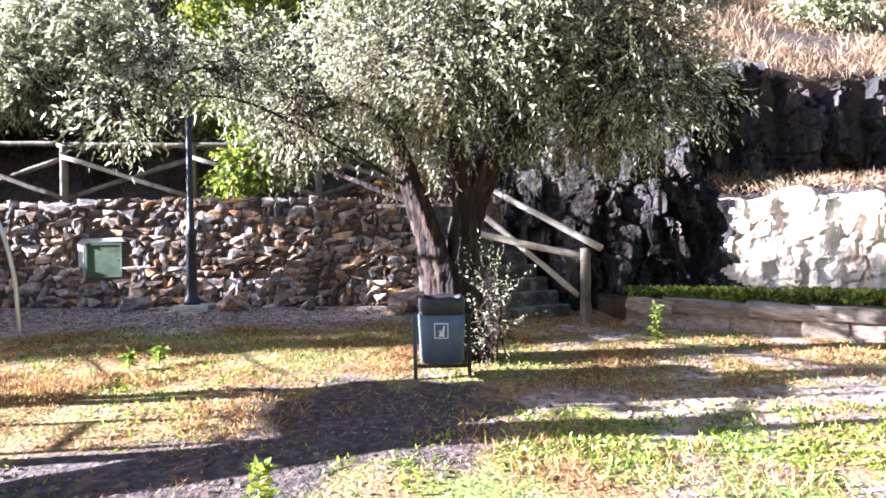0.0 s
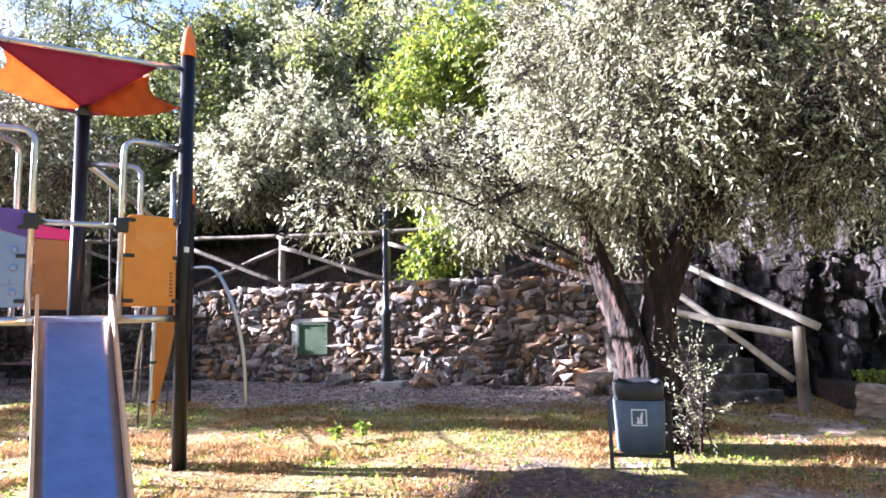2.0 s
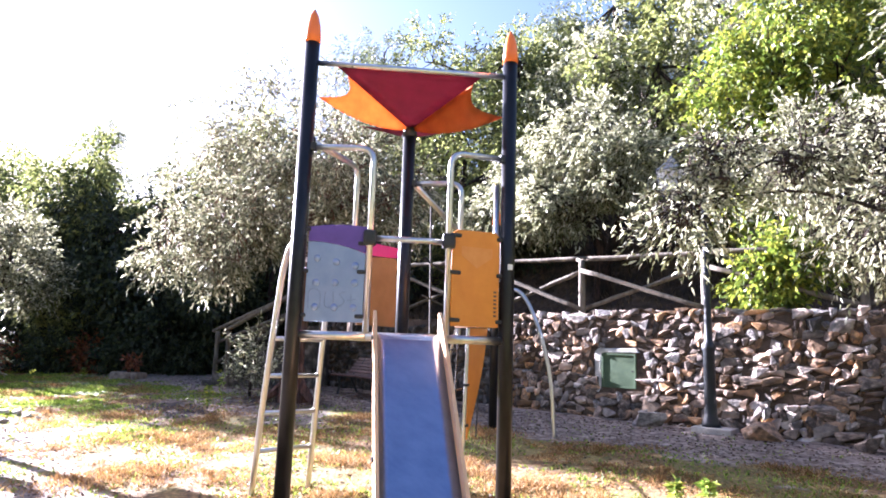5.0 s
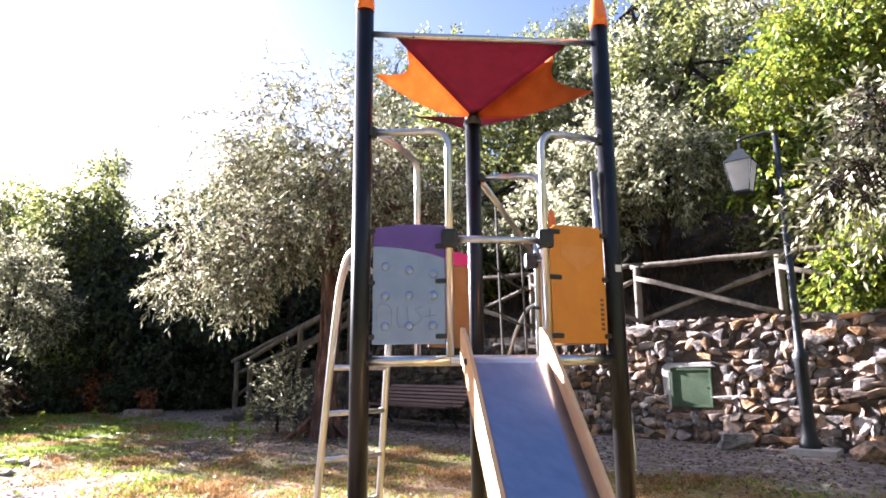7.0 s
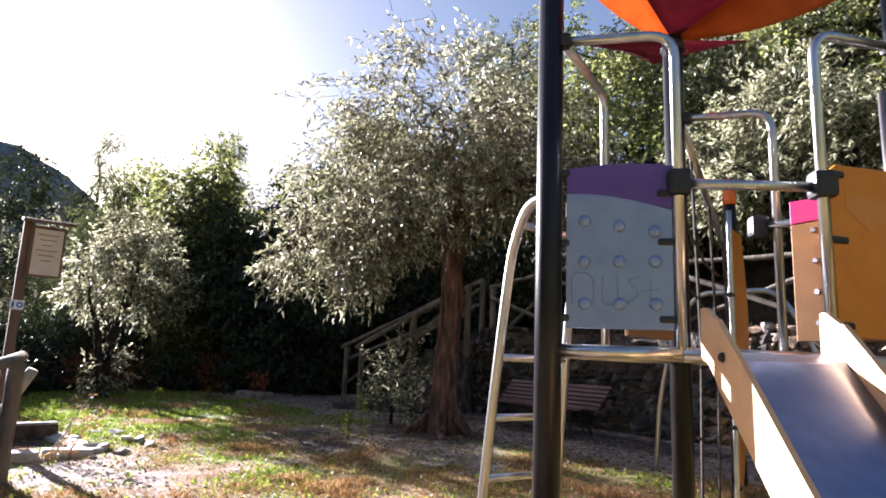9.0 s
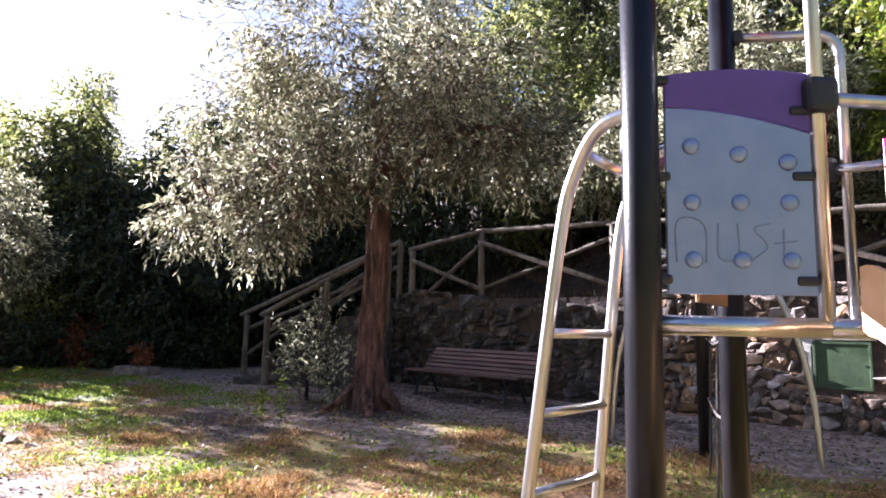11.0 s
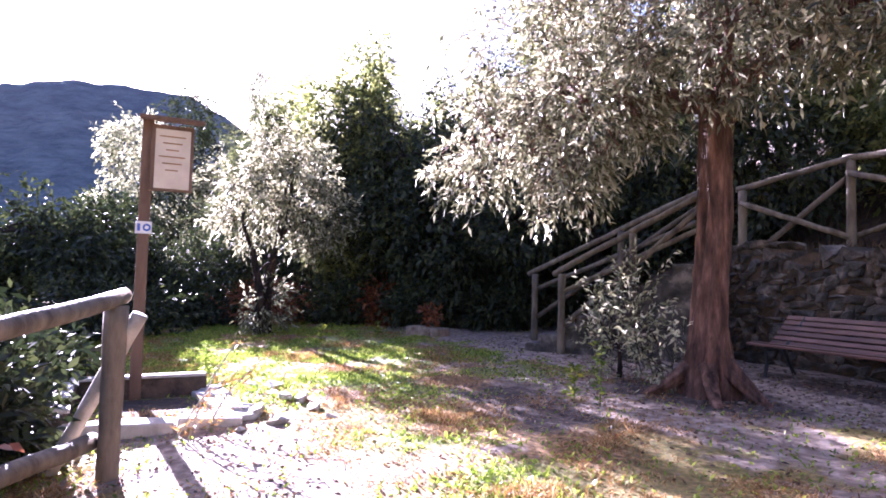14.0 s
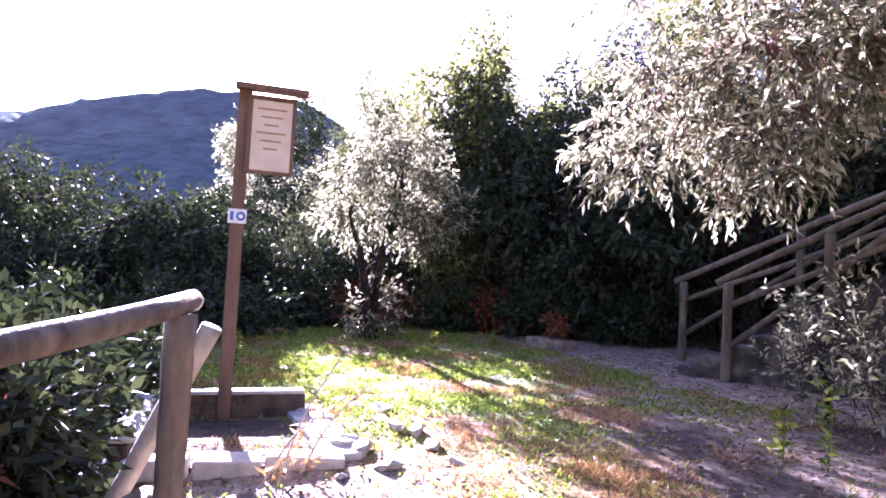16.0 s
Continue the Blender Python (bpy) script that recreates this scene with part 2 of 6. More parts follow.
BROWNPANEL = surface("ochre_panel", [(0.3, (0.23, 0.115, 0.03)), (0.7, (0.32, 0.165, 0.05))], 5, 7, 0.45, 0.1, 60, vary=0)
SCRAWL = surface("faded_scrawl", [(0.3, (0.16, 0.21, 0.34)), (0.7, (0.22, 0.28, 0.42))], 30, 4, 0.6, 0, vary=0)
LAMP_PAINT = surface("dark_green_iron", [(0.3, (0.008, 0.011, 0.014)), (0.7, (0.018, 0.022, 0.026))], 9, 7, 0.5, 0.3, 60, vary=0)
GLASS = surface("frosted_lantern_glass", [(0.3, (0.45, 0.45, 0.44)), (0.7, (0.58, 0.58, 0.57))], 5, 5, 0.35, 0.05, 40, vary=0, translucent=0.5)
BIN_GREY = surface("slate_bin_paint", [(0.3, (0.06, 0.08, 0.11)), (0.7, (0.10, 0.125, 0.16))], 6, 7, 0.62, 0.15, 50, vary=0)
WHITE = surface("white_sticker", [(0.3, (0.66, 0.66, 0.66)), (0.7, (0.78, 0.78, 0.78))], 12, 5, 0.5, 0, vary=0)
BLUE = surface("blue_sign_paint", [(0.3, (0.03, 0.09, 0.40)), (0.7, (0.05, 0.12, 0.48))], 9, 5, 0.4, 0, vary=0)
RED = surface("red_mark_paint", [(0.3, (0.42, 0.03, 0.02)), (0.7, (0.55, 0.05, 0.03))], 9, 5, 0.5, 0, vary=0)
GREEN_BOX = surface("green_cabinet_paint", [(0.3, (0.04, 0.08, 0.035)), (0.7, (0.085, 0.135, 0.06))], 5, 7, 0.6, 0.2, 40, vary=0)
BENCH_WOOD = surface("reddish_bench_wood", [(0.3, (0.07, 0.032, 0.026)), (0.7, (0.18, 0.095, 0.075))], 7, 7, 0.55, 0.4, 40, vary=0.2, stretch=(0.2, 1, 1))
SIGN_WOOD = surface("brown_sign_wood", [(0.3, (0.09, 0.05, 0.03)), (0.7, (0.20, 0.12, 0.075))], 7, 7, 0.75, 0.4, 40, vary=0, stretch=(1, 1, 0.2))
PAPER = surface("sign_paper", [(0.3, (0.52, 0.44, 0.34)), (0.7, (0.66, 0.58, 0.47))], 4, 6, 0.7, 0, vary=0)
CONCRETE = surface("pale_concrete", [(0.3, (0.34, 0.31, 0.27)), (0.7, (0.56, 0.52, 0.47))], 7, 8, 0.9, 0.6, 40, vary=0.1)
DARK_STONE = surface("pit_stone", [(0.3, (0.13, 0.095, 0.07)), (0.7, (0.42, 0.34, 0.27))], 6, 8, 0.9, 0.8, 30, vary=0.15, dist=0.02)
ROPE = surface("dark_rope", [(0.3, (0.03, 0.025, 0.022)), (0.7, (0.08, 0.07, 0.06))], 30, 4, 0.9, 0.4, 90, vary=0)


# ---- mesh helpers ----
def mesh_from(name, verts, faces, material, smooth=False):
    me = bpy.data.meshes.new(name)
    me.from_pydata([tuple(v) for v in verts], [], faces)
    me.materials.append(material)
    if smooth:
        me.polygons.foreach_set("use_smooth", [True] * len(me.polygons))
    me.update()
    return me


def part(name, bm, material, parent=None, label="", smooth=False):
    """Links a bmesh as one mesh object, under a thing or a part where one is given."""
    me = bpy.data.meshes.new(name)
    bm.to_mesh(me)
    bm.free()
    me.materials.append(material)
    if smooth:
        me.polygons.foreach_set("use_smooth", [True] * len(me.polygons))
    ob = new(name, me)
    if parent is not None:
        ob.parent = parent
        if parent.data is None:
            ob.matrix_parent_inverse = parent.matrix_basis.inverted()
    if label:
        ob["label"] = label
    return ob


def empty(name, x, y, z, label, category, group=""):
    e = new(name)
    e.location = (x, y, z)
    return tagged(e, label, category, group)


def box(bm, size, m, bevel=0.0):
    r = bmesh.ops.create_cube(bm, size=1.0, matrix=m @ Matrix.Diagonal((*size, 1)))
    if bevel:
        es = list({e for v in r["verts"] for e in v.link_edges})
        bmesh.ops.bevel(bm, geom=es, offset=bevel, segments=2, profile=0.6, affect="EDGES")
    return bm


def boxed(size, m, bevel=0.006):
    return box(bmesh.new(), size, m, bevel)


def tube(bm, pts, radii, sides=10, cap=True, wob=0.0, seed=0, flute=0.0):
    """A swept tube along pts with a radius at each."""
    rng = random.Random(seed)
    pts = [Vector(p) for p in pts]
    if isinstance(radii, (int, float)):
        radii = [radii] * len(pts)
    rings = []
    side = None
    for i, p in enumerate(pts):
        d = (pts[min(i + 1, len(pts) - 1)] - pts[max(i - 1, 0)]).normalized()
        if side is None:
            side = d.orthogonal().normalized()
        side = (side - d * side.dot(d)).normalized()
        up = d.cross(side)
        ring = []
        for k in range(sides):
            a = 2 * math.pi * k / sides
            r = radii[i] * (1 + wob * (rng.random() - 0.5) * 2 + flute * (math.sin(3 * a + 1.7 * p.z + seed) + 0.6 * math.sin(7 * a - 2.3 * p.z + 2 * seed)))
            ring.append(bm.verts.new(p + (side * math.cos(a) + up * math.sin(a)) * r))
        rings.append(ring)
    for a, b in zip(rings, rings[1:]):
        for k in range(sides):
            bm.faces.new((a[k], a[(k + 1) % sides], b[(k + 1) % sides], b[k]))
    if cap:
        bm.faces.new(rings[0][::-1])
        bm.faces.new(rings[-1])
    return bm


def tubed(pts, radii, sides=10, wob=0.0, seed=0):
    return tube(bmesh.new(), pts, radii, sides, True, wob, seed)


def arc_points(pts, n=8):
    """A smooth curve (Catmull-Rom) through pts."""
    p = [Vector(q) for q in pts]
    p = [2 * p[0] - p[1]] + p + [2 * p[-1] - p[-2]]
    out = []
    for i in range(1, len(p) - 2):
        for k in range(n):
            t = k / n
            a, b, c, d = p[i - 1], p[i], p[i + 1], p[i + 2]
            out.append(0.5 * ((2 * b) + (c - a) * t + (2 * a - 5 * b + 4 * c - d) * t * t + (3 * b - a - 3 * c + d) * t ** 3))
    out.append(p[-2])
    return out


def bend_pipe(a, corner, b, r=0.16):
    """Points of a pipe from a to b by way of a rounded corner."""
    a, c, b = Vector(a), Vector(corner), Vector(b)
    p0, p1 = c + (a - c).normalized() * r, c + (b - c).normalized() * r
    mid = [(p0 * (1 - t) + c * t) * (1 - t) + (c * (1 - t) + p1 * t) * t for t in (0, 0.2, 0.4, 0.6, 0.8, 1)]
    return [a] + mid + [b]


def plate(poly, thick, m, bevel=0.0):
    """A flat plate from an outline in its own x-z plane, thick along y, centred."""
    bm = bmesh.new()
    f = [bm.verts.new((x, -thick / 2, z)) for x, z in poly]
    g = [bm.verts.new((x, thick / 2, z)) for x, z in poly]
    bm.faces.new(f)
    bm.faces.new(g[::-1])
    k = len(poly)
    for i in range(k):
        bm.faces.new((f[i], g[i], g[(i + 1) % k], f[(i + 1) % k]))
    bmesh.ops.recalc_face_normals(bm, faces=bm.faces)
    if bevel:
        bmesh.ops.bevel(bm, geom=[e for e in bm.edges if abs(e.verts[0].co.y - e.verts[1].co.y) < 1e-6], offset=bevel, segments=1, affect="EDGES")
    bm.transform(m)
    return bm


def facing(a, b, z=0.0):
    """A pose whose x axis runs level from a to b, at a."""
    return pose(a[0], a[1], z, 0, 0, math.degrees(math.atan2(b[1] - a[1], b[0] - a[0])))


def ground_z(x, y):
    return 0.043 * y - 0.007 * x


def leaves_mesh(name, pos, dirs, length, width, material, rng, droop=0.0):
    """Folded pointed leaves, one at each place, as one mesh."""
    n = len(pos)
    d = dirs / np.linalg.norm(dirs, axis=1)[:, None]
    s = np.cross(d, rng.normal(size=(n, 3)))
    s /= np.linalg.norm(s, axis=1)[:, None]
    L = length * rng.uniform(0.7, 1.3, (n, 1))
    W = width * rng.uniform(0.7, 1.3, (n, 1))
    v = np.empty((n, 4, 3))
    v[:, 0] = pos
    v[:, 1] = pos + d * L * 0.45 + s * W
    v[:, 2] = pos + d * L - np.array([0, 0, droop]) * L
    v[:, 3] = pos + d * L * 0.45 - s * W
    me = bpy.data.meshes.new(name)
    me.vertices.add(n * 4)
    me.vertices.foreach_set("co", v.reshape(-1))
    me.loops.add(n * 4)
    me.loops.foreach_set("vertex_index", np.arange(n * 4, dtype=np.int32))
    me.polygons.add(n)
    me.polygons.foreach_set("loop_start", np.arange(0, n * 4, 4, dtype=np.int32))
    me.update(calc_edges=True)
    me.materials.append(material)
    return me


def sprays(blobs, count, per, twig, rng, shell=0.55, hang=0.35):
    """Places and directions of leaves on short twigs, gathered into clumps over a crown of ellipsoids."""
    B = np.array(blobs, float)
    area = B[:, 3] * B[:, 4] + B[:, 4] * B[:, 5] + B[:, 3] * B[:, 5]
    mids, outs, sizes, weight = [], [], [], []
    for k, b in enumerate(B):
        size = min(0.55, max(0.07, 0.29 * float(np.cbrt(b[3] * b[4] * b[5]))))
        m = max(5, int(1.9 * area[k] / size ** 2))
        u = rng.normal(size=(m, 3))
        u /= np.linalg.norm(u, axis=1)[:, None]
        lump = np.array([noise.noise(Vector(q * 2.3) + Vector((k * 7.1, 0, 0))) for q in u])
        r = (shell + (1 - shell) * rng.random(m) ** 0.6) * (1.0 + 0.38 * lump)
        mids.append(b[:3] + u * b[3:6] * r[:, None])
        outs.append(u)
        sizes.append(size * rng.uniform(0.6, 1.35, m))
        w = rng.lognormal(0.0, 0.45, m)
        weight.append(w / w.sum() * area[k])
    mids, outs, sizes, weight = np.concatenate(mids), np.concatenate(outs), np.concatenate(sizes), np.concatenate(weight)
    c = rng.choice(len(mids), count, p=weight / weight.sum())
    off = rng.normal(size=(count, 3)) * 0.45
    start = mids[c] + off * sizes[c][:, None]
    way = outs[c] * 0.6 + off * 0.5 + rng.normal(size=(count, 3)) * 0.4
    way[:, 2] -= hang
    way /= np.linalg.norm(way, axis=1)[:, None]
    f = np.tile(np.linspace(0.05, 1.0, per), count)
    k = np.repeat(np.arange(count), per)
    bendy = np.zeros((count * per, 3))
    bendy[:, 2] = -hang * 0.5 * twig * f ** 2
    tl = twig * rng.uniform(0.6, 1.4, count)
    pos = start[k] + way[k] * (tl[k] * f)[:, None] + bendy
    dirs = way[k] * 0.9 + rng.normal(size=(count * per, 3)) * 0.6
    return pos, dirs, start, way, tl


def twigs_mesh(name, start, way, tl, material, thick=0.006):
    n = len(start)
    s = np.cross(way, np.array([0.3, 0.5, 0.81]))
    s /= np.linalg.norm(s, axis=1)[:, None]
    u = np.cross(way, s)
    tip = start + way * tl[:, None]
    base = start - way * (tl * 0.6)[:, None]
    v = np.empty((n, 4, 3))
    for i in range(3):
        a = 2 * math.pi * i / 3
        v[:, i] = base + (s * math.cos(a) + u * math.sin(a)) * thick
    v[:, 3] = tip
    faces = np.array([(0, 1, 3), (1, 2, 3), (2, 0, 3)])
    idx = (np.arange(n)[:, None, None] * 4 + faces[None]).reshape(-1).astype(np.int32)
    me = bpy.data.meshes.new(name)
    me.vertices.add(n * 4)
    me.vertices.foreach_set("co", v.reshape(-1))
    me.loops.add(n * 9)
    me.loops.foreach_set("vertex_index", idx)
    me.polygons.add(n * 3)
    me.polygons.foreach_set("loop_start", np.arange(0, n * 9, 3, dtype=np.int32))
    me.update(calc_edges=True)
    me.materials.append(material)
    return me


def link_part(name, me, parent, label=""):
    ob = new(name, me)
    ob.parent = parent
    ob.matrix_parent_inverse = parent.matrix_basis.inverted()
    if label:
        ob["label"] = label
    return ob


def tree(name, base, stems, blobs, count, label, leaf=OLIVE, per=9, twig=0.28, length=0.075, width=0.011, seed=1, limb=0.06, shell=0.5, hang=0.35, twigs=True, category="tree", group="", limbs=True, bark=BARK):
    """A tree: gnarled tapered stems (lists of points and radii), limbs out to the crown's clumps, twigs and leaves."""
    rng = np.random.default_rng(seed)
    e = empty(name, *base, label, category, group)
    bm = bmesh.new()
    for k, (pts, radii) in enumerate(stems):
        cur = arc_points(pts, 10)
        rr = np.interp(np.linspace(0, 1, len(cur)), np.linspace(0, 1, len(radii)), radii)
        tube(bm, cur, list(rr), 30, True, 0.09, seed + k, 0.17)
    part("trunk", bm, bark, e, smooth=True)
    if limbs:
        tops = [(Vector(p[-1]), r[-1]) for p, r in stems]
        for k, b in enumerate(blobs):
            bm = bmesh.new()
            c = Vector(b[:3])
            s, r = min(tops, key=lambda t: (t[0] - c).length)
            mid = s.lerp(c, 0.5) + Vector((rng.normal() * 0.15, rng.normal() * 0.15, 0.12))
            thick = limb * min(1.0, b[3] / 0.8)
            tube(bm, arc_points([s - Vector((0, 0, 0.08)), mid, c], 5), list(np.linspace(min(r, thick * 1.3), thick * 0.45, 11)), 8, True, 0.15, seed + 50 + k)
            for j in range(5):
                q = c + Vector((rng.normal() * b[3], rng.normal() * b[4], rng.normal() * b[5])) * 0.5
                o = mid.lerp(c, rng.random())
                tube(bm, arc_points([o, o.lerp(q, 0.5) + Vector((0, 0, 0.1)), q], 3), list(np.linspace(thick * 0.45, 0.006, 7)), 6, True, 0.1, seed + 90 + j)
            part("limb", bm, bark, e, smooth=True)
    pos, dirs, start, way, tl = sprays(blobs, count, per, twig, rng, shell, hang)
    link_part("crown", leaves_mesh("crown", pos, dirs, length, width, leaf, rng, 0.15), e)
    if twigs:
        link_part("twig", twigs_mesh("twig", start, way, tl, bark), e)
    return e


# ---- ground ----
def smooth(a, b, x):
    t = min(1.0, max(0.0, (x - a) / (b - a)))
    return t * t * (3 - 2 * t)


def bare_soil(x, y):
    """How bare the ground is: trodden sand before the tower, the path under the wall, the pit's surround."""
    sand = math.exp(-(((x + 6.6) / 2.6) ** 2 + ((y - 1.9) / 1.15) ** 2))
    sand = max(sand, 0.8 * math.exp(-(((x + 11.2) / 2.1) ** 2 + ((y - 2.7) / 0.9) ** 2)))
    path = smooth(7.3, 8.6, y - 0.06 * x - 0.35) if x < 1.0 else 0.3
    walk_way = math.exp(-(((x + 11.8) / 3.6) ** 2 + ((y - 6.7) / 1.0) ** 2))
    strip = 0.75 * math.exp(-((y - 5.0 - 0.1 * (x - 2)) / 0.55) ** 2) * smooth(0.2, 1.0, x)
    return max(sand, path, 0.8 * walk_way, strip)


def humus_and_shade(x, y):
    """Dark soil of rotted leaves with shade painted in: by the split olive, round the old olive's foot, beside the
    bench.
    """
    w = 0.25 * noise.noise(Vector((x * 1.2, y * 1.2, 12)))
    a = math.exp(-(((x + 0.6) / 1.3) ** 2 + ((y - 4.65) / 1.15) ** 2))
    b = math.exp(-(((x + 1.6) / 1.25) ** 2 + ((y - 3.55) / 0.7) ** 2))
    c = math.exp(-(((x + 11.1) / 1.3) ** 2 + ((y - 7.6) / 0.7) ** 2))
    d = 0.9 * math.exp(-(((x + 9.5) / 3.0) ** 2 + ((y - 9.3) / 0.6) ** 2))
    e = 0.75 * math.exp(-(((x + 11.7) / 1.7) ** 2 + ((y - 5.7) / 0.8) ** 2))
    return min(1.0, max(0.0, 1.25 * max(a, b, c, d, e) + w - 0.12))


def greenness(x, y):
    a = smooth(-1.6, 0.4, x + 0.3 * (4 - y)) * smooth(5.6, 4.5, y + 0.25 * noise.noise(Vector((x, 0, 0))))
    b = smooth(-10.8, -13.5, x) * smooth(8.8, 7.4, y)
    c = 0.75 * math.exp(-(((x + 2.6) / 1.1) ** 2 + ((y - 5.6) / 0.8) ** 2))
    d = 0.7 * math.exp(-(((x + 7.3) / 1.2) ** 2 + ((y - 7.4) / 0.5) ** 2))
    e = 0.8 * math.exp(-(((x + 10.5) / 2.0) ** 2 + ((y - 4.3) / 0.8) ** 2))
    f = 0.6 * smooth(-3.5, -2.0, x) * smooth(4.6, 3.2, y)
    return max(a, b, c, d, e, f, 0.38)


def relief(x, y):
    near = smooth(60, 25, abs(x)) * smooth(60, 25, abs(y))
    bump = 0.03 * noise.noise(Vector((x * 0.9, y * 0.9, 0))) + 0.015 * noise.noise(Vector((x * 3.1, y * 3.1, 4)))
    return (ground_z(x, y) if near > 0 else 0) * near + bump * near


def ground():
    xs = list(np.arange(-26, 9.01, 0.2))
    ys = list(np.arange(-4, 11.01, 0.2))
    xs = [-2500, -600, -200, -90, -60, -45, -36, -30] + xs + [12, 18, 28, 45, 90, 200, 600, 2500]
    ys = [-2500, -600, -200, -90, -45, -25, -15, -8] + ys + [14, 20, 30, 45, 60, 90, 200, 600, 2500]
    V = [(x, y, relief(x, y)) for y in ys for x in xs]
    w = len(xs)
    F = [(j * w + i, j * w + i + 1, (j + 1) * w + i + 1, (j + 1) * w + i) for j in range(len(ys) - 1) for i in range(w - 1)]
    me = mesh_from("ground", V, F, GROUND, True)
    lay = me.color_attributes.new("cover", "FLOAT_COLOR", "POINT")
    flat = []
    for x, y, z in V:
        flat += [bare_soil(x, y), greenness(x, y), humus_and_shade(x, y), 1]
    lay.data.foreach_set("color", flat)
    tagged(new("ground", me), "trodden park ground with dry and green turf and bare sandy soil", "ground", kind="structure")


ground()


def hill_z(x, y):
    """The slope behind the retaining wall: a level terrace, then a steep bank."""
    rise = 0.80 * max(0.0, y - 12.4) - 0.012 * max(0.0, y - 20) ** 2
    if y > 40:
        rise = 0.80 * 27.6 - 0.012 * 400 + 0.2 * (y - 40)
    west = smooth(-13.0, -18.0, x)
    top = 2.12 * (1 - west) + (ground_z(x, y) - 0.1) * west
    rise *= 1 - 0.2 * west
    east = smooth(1.5, 3.2, x)
    z = (top + rise) * (1 - east) + (4.25 + 0.75 * (y - 10.4) - 0.03 * max(0, x - 4)) * east
    return z + (0.35 * noise.noise(Vector((x * 0.35, y * 0.35, 9))) + 0.12 * noise.noise(Vector((x * 1.3, y * 1.3, 2)))) * smooth(11.8, 13.5, y)


def hillside():
    xs = list(np.arange(-60, 26.1, 0.5))
    ys = [10.42, 10.45, 10.7, 11.2, 11.7, 12.2] + list(np.arange(12.6, 60, 0.7))
    V = [(x, y, hill_z(x, y) if y > 10.43 else ground_z(x, y) - 0.4) for y in ys for x in xs]
    w = len(xs)
    F = [(j * w + i, j * w + i + 1, (j + 1) * w + i + 1, (j + 1) * w + i) for j in range(len(ys) - 1) for i in range(w - 1)]
    ob = new("ground_hillside", mesh_from("ground_hillside", V, F, HILL, True))
    tagged(ob, "steep brown earth hillside rising behind the wall", "hillside", kind="structure")


hillside()


# ---- rock face beyond the steps ----
def rock_face():
    nu, nv = 230, 120
    V, Fd, Fp = [], [], []
    for i in range(nu + 1):
        x = 0.9 + 10.1 * i / nu
        k = smooth(3.9, 4.3, x)
        top = 4.25 + 0.25 * noise.noise(Vector((x * 0.9, 3, 0))) - 0.05 * max(0, x - 4.5)
        ledge = 2.05 + 0.15 * noise.noise(Vector((x * 1.7, 8, 0)))
        bk = 1.0 * smooth(2.3, 1.3, x)
        turn = -0.40 * max(0.0, x - 4.0) * smooth(3.8, 4.6, x)
        prof = [(0.0, 9.25 + bk + turn, 0.1), (0.42, 9.3 - 0.25 * k + bk + turn, ledge), (0.55, 9.4 + 0.75 * k + bk, ledge + 0.35), (0.93, 9.6 + 0.65 * k + bk, top - 0.05), (1.0, 10.5 + 0.1 * k + 0.0, top + 0.12)]
        for j in range(nv + 1):
            v = j / nv
            for (a, ya, za), (b, yb, zb) in zip(prof, prof[1:]):
                if v <= b + 1e-9:
                    t = (v - a) / (b - a)
                    y, z = ya + (yb - ya) * t, za + (zb - za) * t
                    break
            q = Vector((x * 1.1, z * 0.9, 1.5))
            cell = noise.cell(Vector((x * 2.7 + 0.5 * noise.noise(q * 2) + 0.25 * z, z * 0.75 + 0.6 * noise.noise(q * 1.7), 0)))
            cell2 = noise.cell(Vector((x * 6.3 + 0.7 * noise.noise(q * 3) + 0.6 * z, z * 1.7 + 0.3 * noise.noise(q * 4), 7)))
            calm = 1 - 0.72 * k * smooth(2.6, 1.9, z)
            cell3 = noise.cell(Vector((x * 13.0 + 0.8 * noise.noise(q * 4) + 0.9 * z, z * 4.2 + 0.5 * noise.noise(q * 3), 3)))
            crack = smooth(0.10, 0.0, abs(math.sin(2.1 * x + 0.35 * z + 1.3 * noise.noise(q * 0.9)))) + 0.6 * smooth(0.12, 0.0, abs(math.sin(3.3 * z - 0.5 * x + 1.1 * noise.noise(q * 1.4))))
            d = 0.40 * cell * calm + 0.22 * cell2 * calm + 0.10 * cell3 * calm + (0.05 + 0.09 * calm) * noise.fractal(q * 1.6, 0.9, 2.1, 5) - 0.13 * crack
            V.append((x + 0.08 * noise.noise(q * 5), y + 0.12 - d * 0.75, z + 0.06 * noise.noise(q * 6 + Vector((4, 4, 4)))))
    for i in range(nu):
        for j in range(nv):
            f = (i * (nv + 1) + j, (i + 1) * (nv + 1) + j, (i + 1) * (nv + 1) + j + 1, i * (nv + 1) + j + 1)
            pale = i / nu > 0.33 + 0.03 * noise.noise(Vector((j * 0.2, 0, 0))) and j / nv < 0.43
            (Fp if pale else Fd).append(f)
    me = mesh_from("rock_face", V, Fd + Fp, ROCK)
    me.materials.append(SUNLIT_ROCK)
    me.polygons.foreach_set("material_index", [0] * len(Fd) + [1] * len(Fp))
    tagged(new("rock_face", me), "fractured dark schist cliff, upper part toned for shade, lower face paled for sun", "rock face", kind="structure")


rock_face()


# ---- dry-stone retaining wall ----
WALL_Y, WALL_W, WALL_E = 10.2, -14.2, -0.45


def wall_top(x):
    dip = 0.3 * math.exp(-((x + 9.6) / 1.5) ** 2)
    return 2.22 + 0.05 * noise.noise(Vector((x * 0.7, 1, 1))) - dip - 0.5 * smooth(-12.6, -14.0, x) - 0.25 * smooth(-1.6, -0.5, x)


